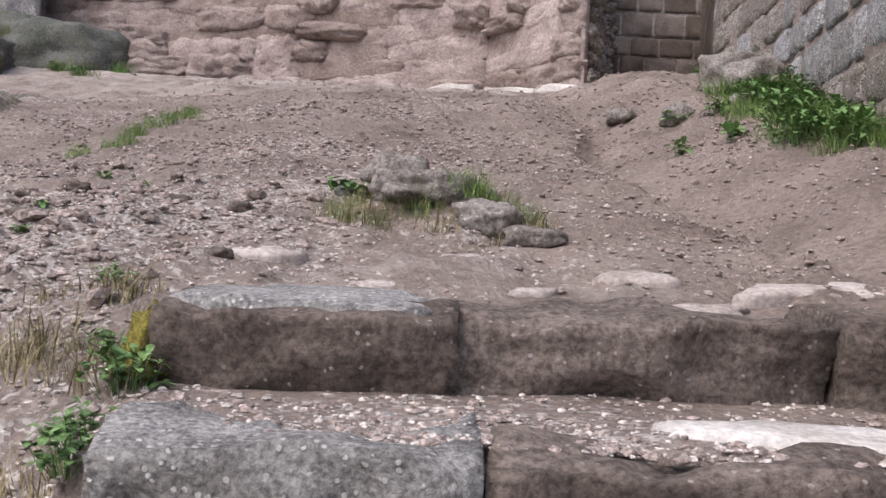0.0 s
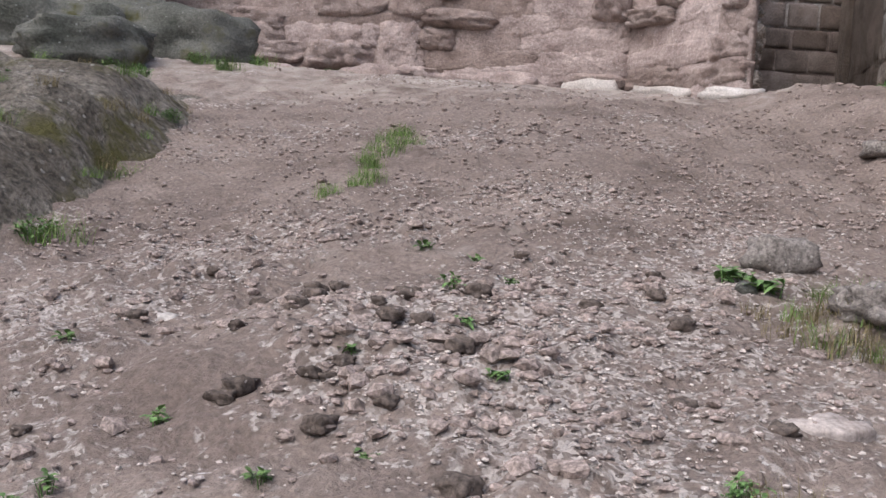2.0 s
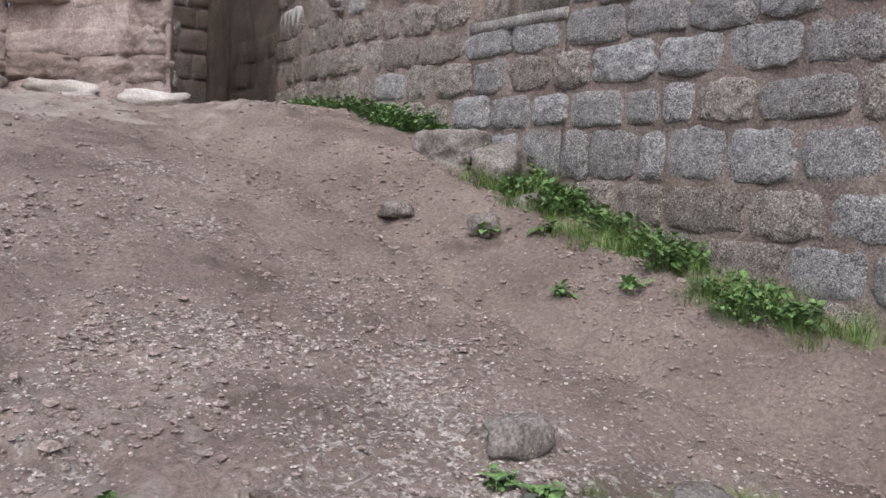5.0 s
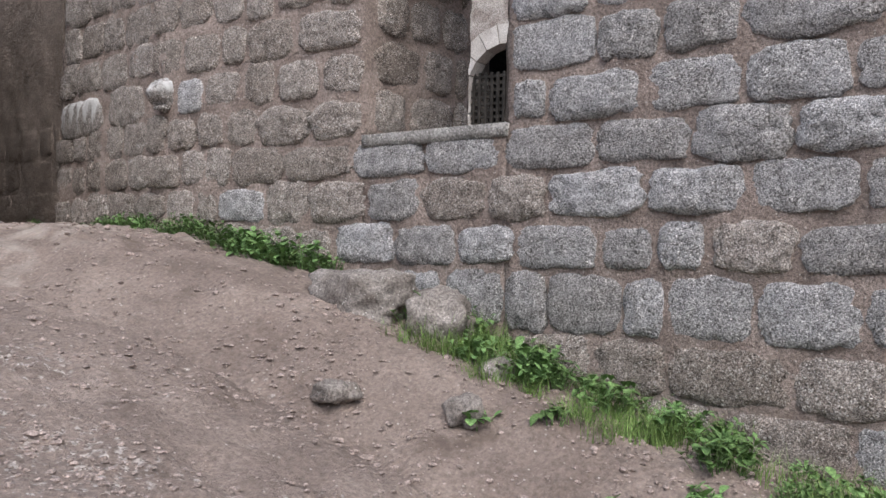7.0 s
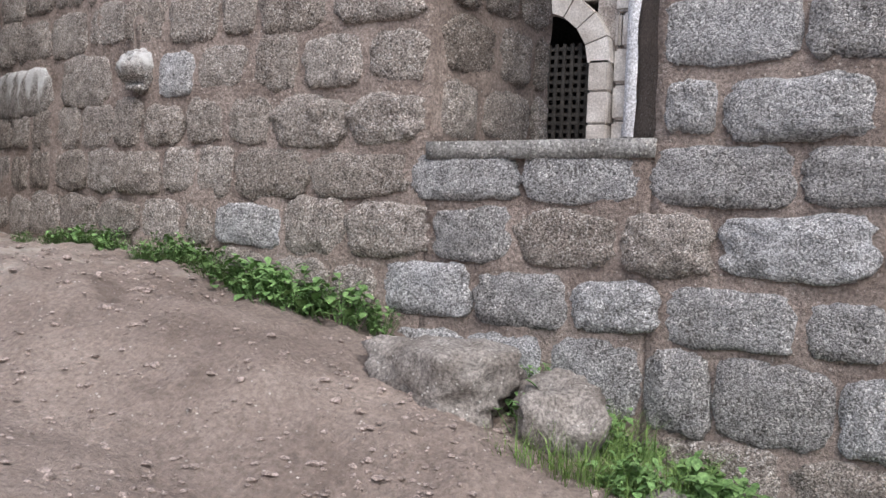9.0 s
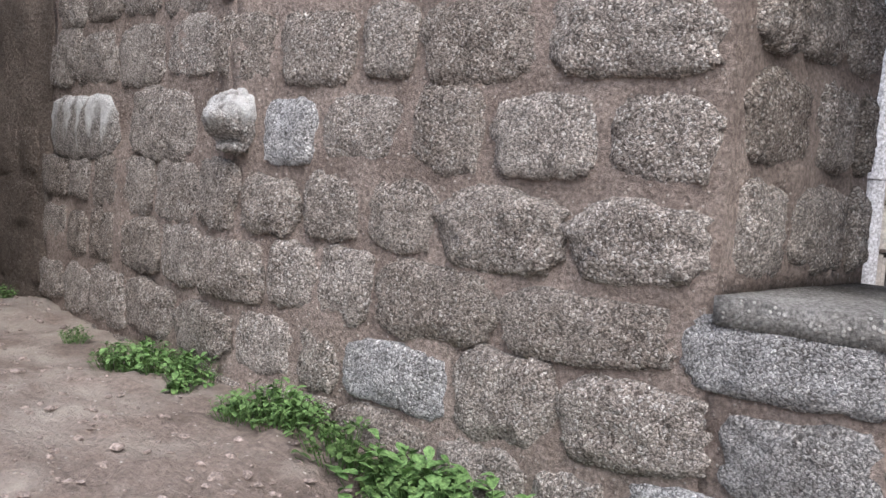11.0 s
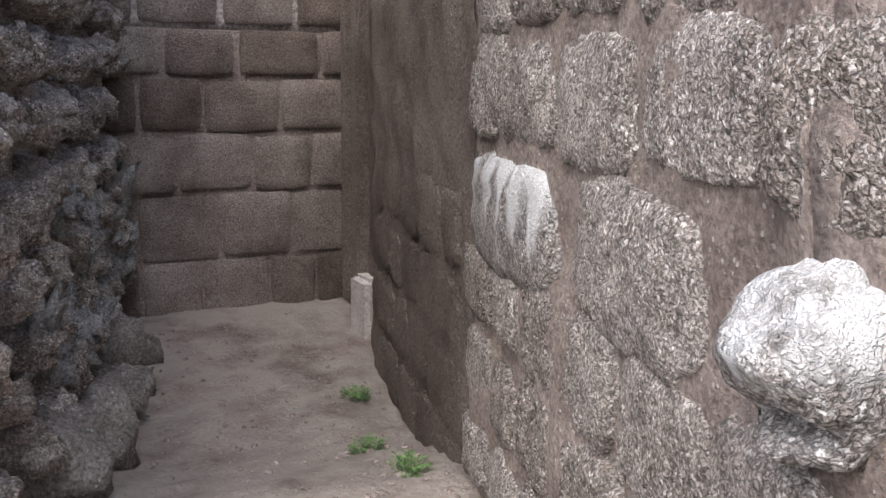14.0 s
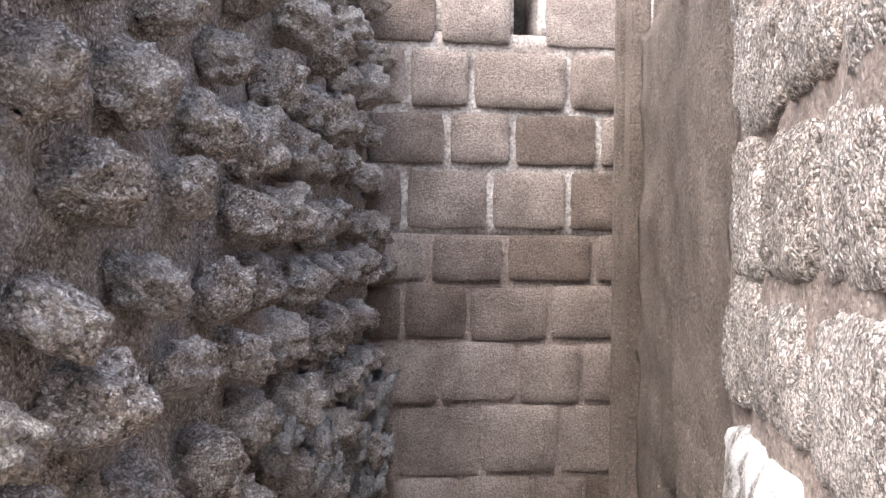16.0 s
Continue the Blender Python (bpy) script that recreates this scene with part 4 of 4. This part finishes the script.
for n in range(30):
    y = 6.8 + 2.6 * rp.random()
    weed(wall_x(y) - 0.06 - 0.22 * rp.random(), y, WEEDS + SMALL, "leafy green weed growing at the wall's foot", rp.uniform(0.5, 0.9))
for y in (7.35, 7.55, 7.75, 7.95):
    weed(wall_x(y) - 0.2, y, BIG, "large-leaved green weed at the wall's foot", 0.9)
for x, y in ((3.45, 12.15), (3.12, 10.85), (3.2, 11.4), (2.85, 9.9)):
    weed(x - 0.08, y, WEEDS, "small green weed at the passage wall", 0.42)
for n in range(20):
    t = n / 19
    tuft(-1.82 + 0.3 * t + rp.uniform(-0.1, 0.1), 5.15 + 1.4 * t + rp.uniform(-0.1, 0.1), TUFTS, "short green grass tuft on bare soil", 0.55)
for x, y, s in ((0.12, 3.05, 0.6), (0.2, 2.98, 0.7), (0.05, 3.2, 0.6), (-0.25, 3.25, 0.5), (0.3, 3.15, 0.5), (-0.1, 3.45, 0.4)):
    tuft(x, y, TUFTS, "green grass on the rocky mound", s)
for x, y, s in ((-0.3, 2.95, 0.6), (-0.2, 2.88, 0.6), (0.0, 2.86, 0.7), (-0.33, 3.1, 0.6), (0.2, 2.83, 0.6), (-0.35, 3.35, 0.5), (0.35, 3.0, 0.6)):
    tuft(x, y, DRYT, "dry straw-coloured grass on the rocky mound", s)
for x, y, s in ((-0.58, 1.6, 0.42), (-0.6, 1.45, 0.36), (-0.56, 1.25, 0.34), (-0.66, 1.75, 0.25), (-0.75, 2.1, 0.22)):
    weed(x, y, BIG, "broad-leaved green weed beside the step", s, group="weeds by the steps")
for n in range(12):
    tuft(rp.uniform(-0.95, -0.58), rp.uniform(1.3, 2.1), DRYT, "dry straw-coloured grass beside the step", rp.uniform(0.4, 0.9))
for n in range(26):
    p = bank_top[(rp.randrange(12, nu - 6), rp.randrange(2, nv - 8))]
    weed(p.x, p.y, WEEDS + SMALL, "small green weed on the mossy bank", rp.uniform(0.3, 0.55), p.z - ground_z(p.x, p.y), "weeds on the bank")
for n in range(90):
    p = bank_top[(rp.randrange(8, nu - 6), rp.randrange(1, nv - 4))]
    tuft(p.x, p.y, rp.choice((DRYT, DRYT, TUFTS)), "tuft of grass on the mossy bank", rp.uniform(0.35, 0.75), p.z - ground_z(p.x, p.y))
for x, y in ((-2.9, 4.5), (-3.3, 9.6), (-3.6, 9.9), (-3.1, 10.2), (-2.5, 11.5)):
    tuft(x, y, TUFTS, "green grass tuft below the boulders", 1.0)
    weed(x - 0.1, y, WEEDS, "small green weed below the boulders", 0.6, group="weeds on the slope")
for n in range(16):
    weed(rp.uniform(-2.4, -0.8), rp.uniform(1.6, 4.2), SMALL, "tiny green weed in the gravel", rp.uniform(0.35, 0.7), group="weeds on the slope")
for x, y in ((1.47, 5.58), (1.62, 5.3), (1.3, 4.9), (1.5, 4.6), (-0.25, 3.5), (-0.35, 3.6)):
    weed(x, y, SMALL, "tiny green weed in the gravel", 1.3, group="weeds on the slope")

for n in range(30):
    an, rad = rp.uniform(0, 6.28), 0.34 * rp.random() ** 0.6
    tuft(0.0 + rad * math.cos(an), 3.02 + rad * 0.6 * math.sin(an), rp.choice((DRYT, DRYT, TUFTS)), "dry and green grass on the rocky mound", rp.uniform(0.35, 0.7))

for n in range(34):
    x, y = rp.gauss(-1.5, 0.5), rp.gauss(3.0, 0.55)
    s = rp.uniform(0.016, 0.038)
    rock("stone", x, y, (s * 1.2, s, s * 0.7), 300 + n, STEP, "loose brown-grey stone on the gravel slope", 0.2, rp.uniform(0, 360), 0.4, 2, "loose stones", cat="stone")

# moss on the end of the step
me = rock_mesh("moss_cushion", (0.05, 0.1, 0.09), 91, MOSS, 0.5, 3)
ob = new("moss_cushion", me)
ob.matrix_world = pose(-0.56, 1.74, 1.4)
tagged(ob, "yellow-green moss cushion on the step's end", "moss")


# ---- loose gravel and clods ----
def scatter(name, count, seed, smin, smax, material, where, label):
    r = random.Random(seed)
    t = (1 + 5 ** 0.5) / 2
    ico = np.array([(-1, t, 0), (1, t, 0), (-1, -t, 0), (1, -t, 0), (0, -1, t), (0, 1, t), (0, -1, -t), (0, 1, -t), (t, 0, -1), (t, 0, 1), (-t, 0, -1), (-t, 0, 1)]) / 1.9
    idx = [(0, 11, 5), (0, 5, 1), (0, 1, 7), (0, 7, 10), (0, 10, 11), (1, 5, 9), (5, 11, 4), (11, 10, 2), (10, 7, 6), (7, 1, 8),
           (3, 9, 4), (3, 4, 2), (3, 2, 6), (3, 6, 8), (3, 8, 9), (4, 9, 5), (2, 4, 11), (6, 2, 10), (8, 6, 7), (9, 8, 1)]
    rng = np.random.RandomState(seed)
    vv, ff = [], []
    made = 0
    while made < count:
        x, y = where(r)
        if x > wall_x(y) - 0.03 or fbm((x, y, 0), 1.3, 17) < r.uniform(-0.5, 0.35):
            continue
        s = smin + (smax - smin) * r.random() ** 3
        a_ = r.uniform(0, 6.28)
        p = ico * (1 + rng.uniform(-0.28, 0.28, (12, 1))) * np.array([s * r.uniform(0.7, 1.3), s, s * r.uniform(0.35, 0.7)])
        c, sn = math.cos(a_), math.sin(a_)
        p = np.stack([p[:, 0] * c - p[:, 1] * sn + x, p[:, 0] * sn + p[:, 1] * c + y, p[:, 2] + ground_z(x, y) + s * 0.12], 1)
        o = len(vv)
        vv += p.tolist()
        ff += [(o + i, o + j, o + k) for i, j, k in idx]
        made += 1
    tagged(new(name, mesh_of(name, vv, ff, material, False)), label, "gravel", kind="stuff")


scatter("gravel", 14000, 1, 0.004, 0.016, GRAVEL, lambda r: (r.uniform(-3.0, 2.3), 1.2 + 5.5 * r.random() ** 1.4), "fine brown gravel scattered over the soil")
scatter("stone_chips", 13000, 2, 0.003, 0.010, CHIPS, lambda r: (r.gauss(-0.8, 1.0), 1.2 + 4.2 * r.random() ** 1.3), "pale stone chips scattered over the soil")
scatter("clods", 800, 3, 0.010, 0.038, GRAVEL, lambda r: (r.gauss(-1.5, 0.55), r.gauss(3.0, 0.7)), "brown earth clods on the stony slope")
scatter("gravel_passage", 11000, 4, 0.003, 0.02, GRAVEL, lambda r: (r.uniform(-3, 3.6), 4.2 + 9.4 * r.random() ** 1.5), "fine gravel on the upper ground")
scatter("slope_clods", 900, 6, 0.006, 0.03, GRAVEL, lambda r: (r.uniform(-2.2, 2.2), 4.4 + 4.5 * r.random()), "small brown earth lumps on the packed slope")
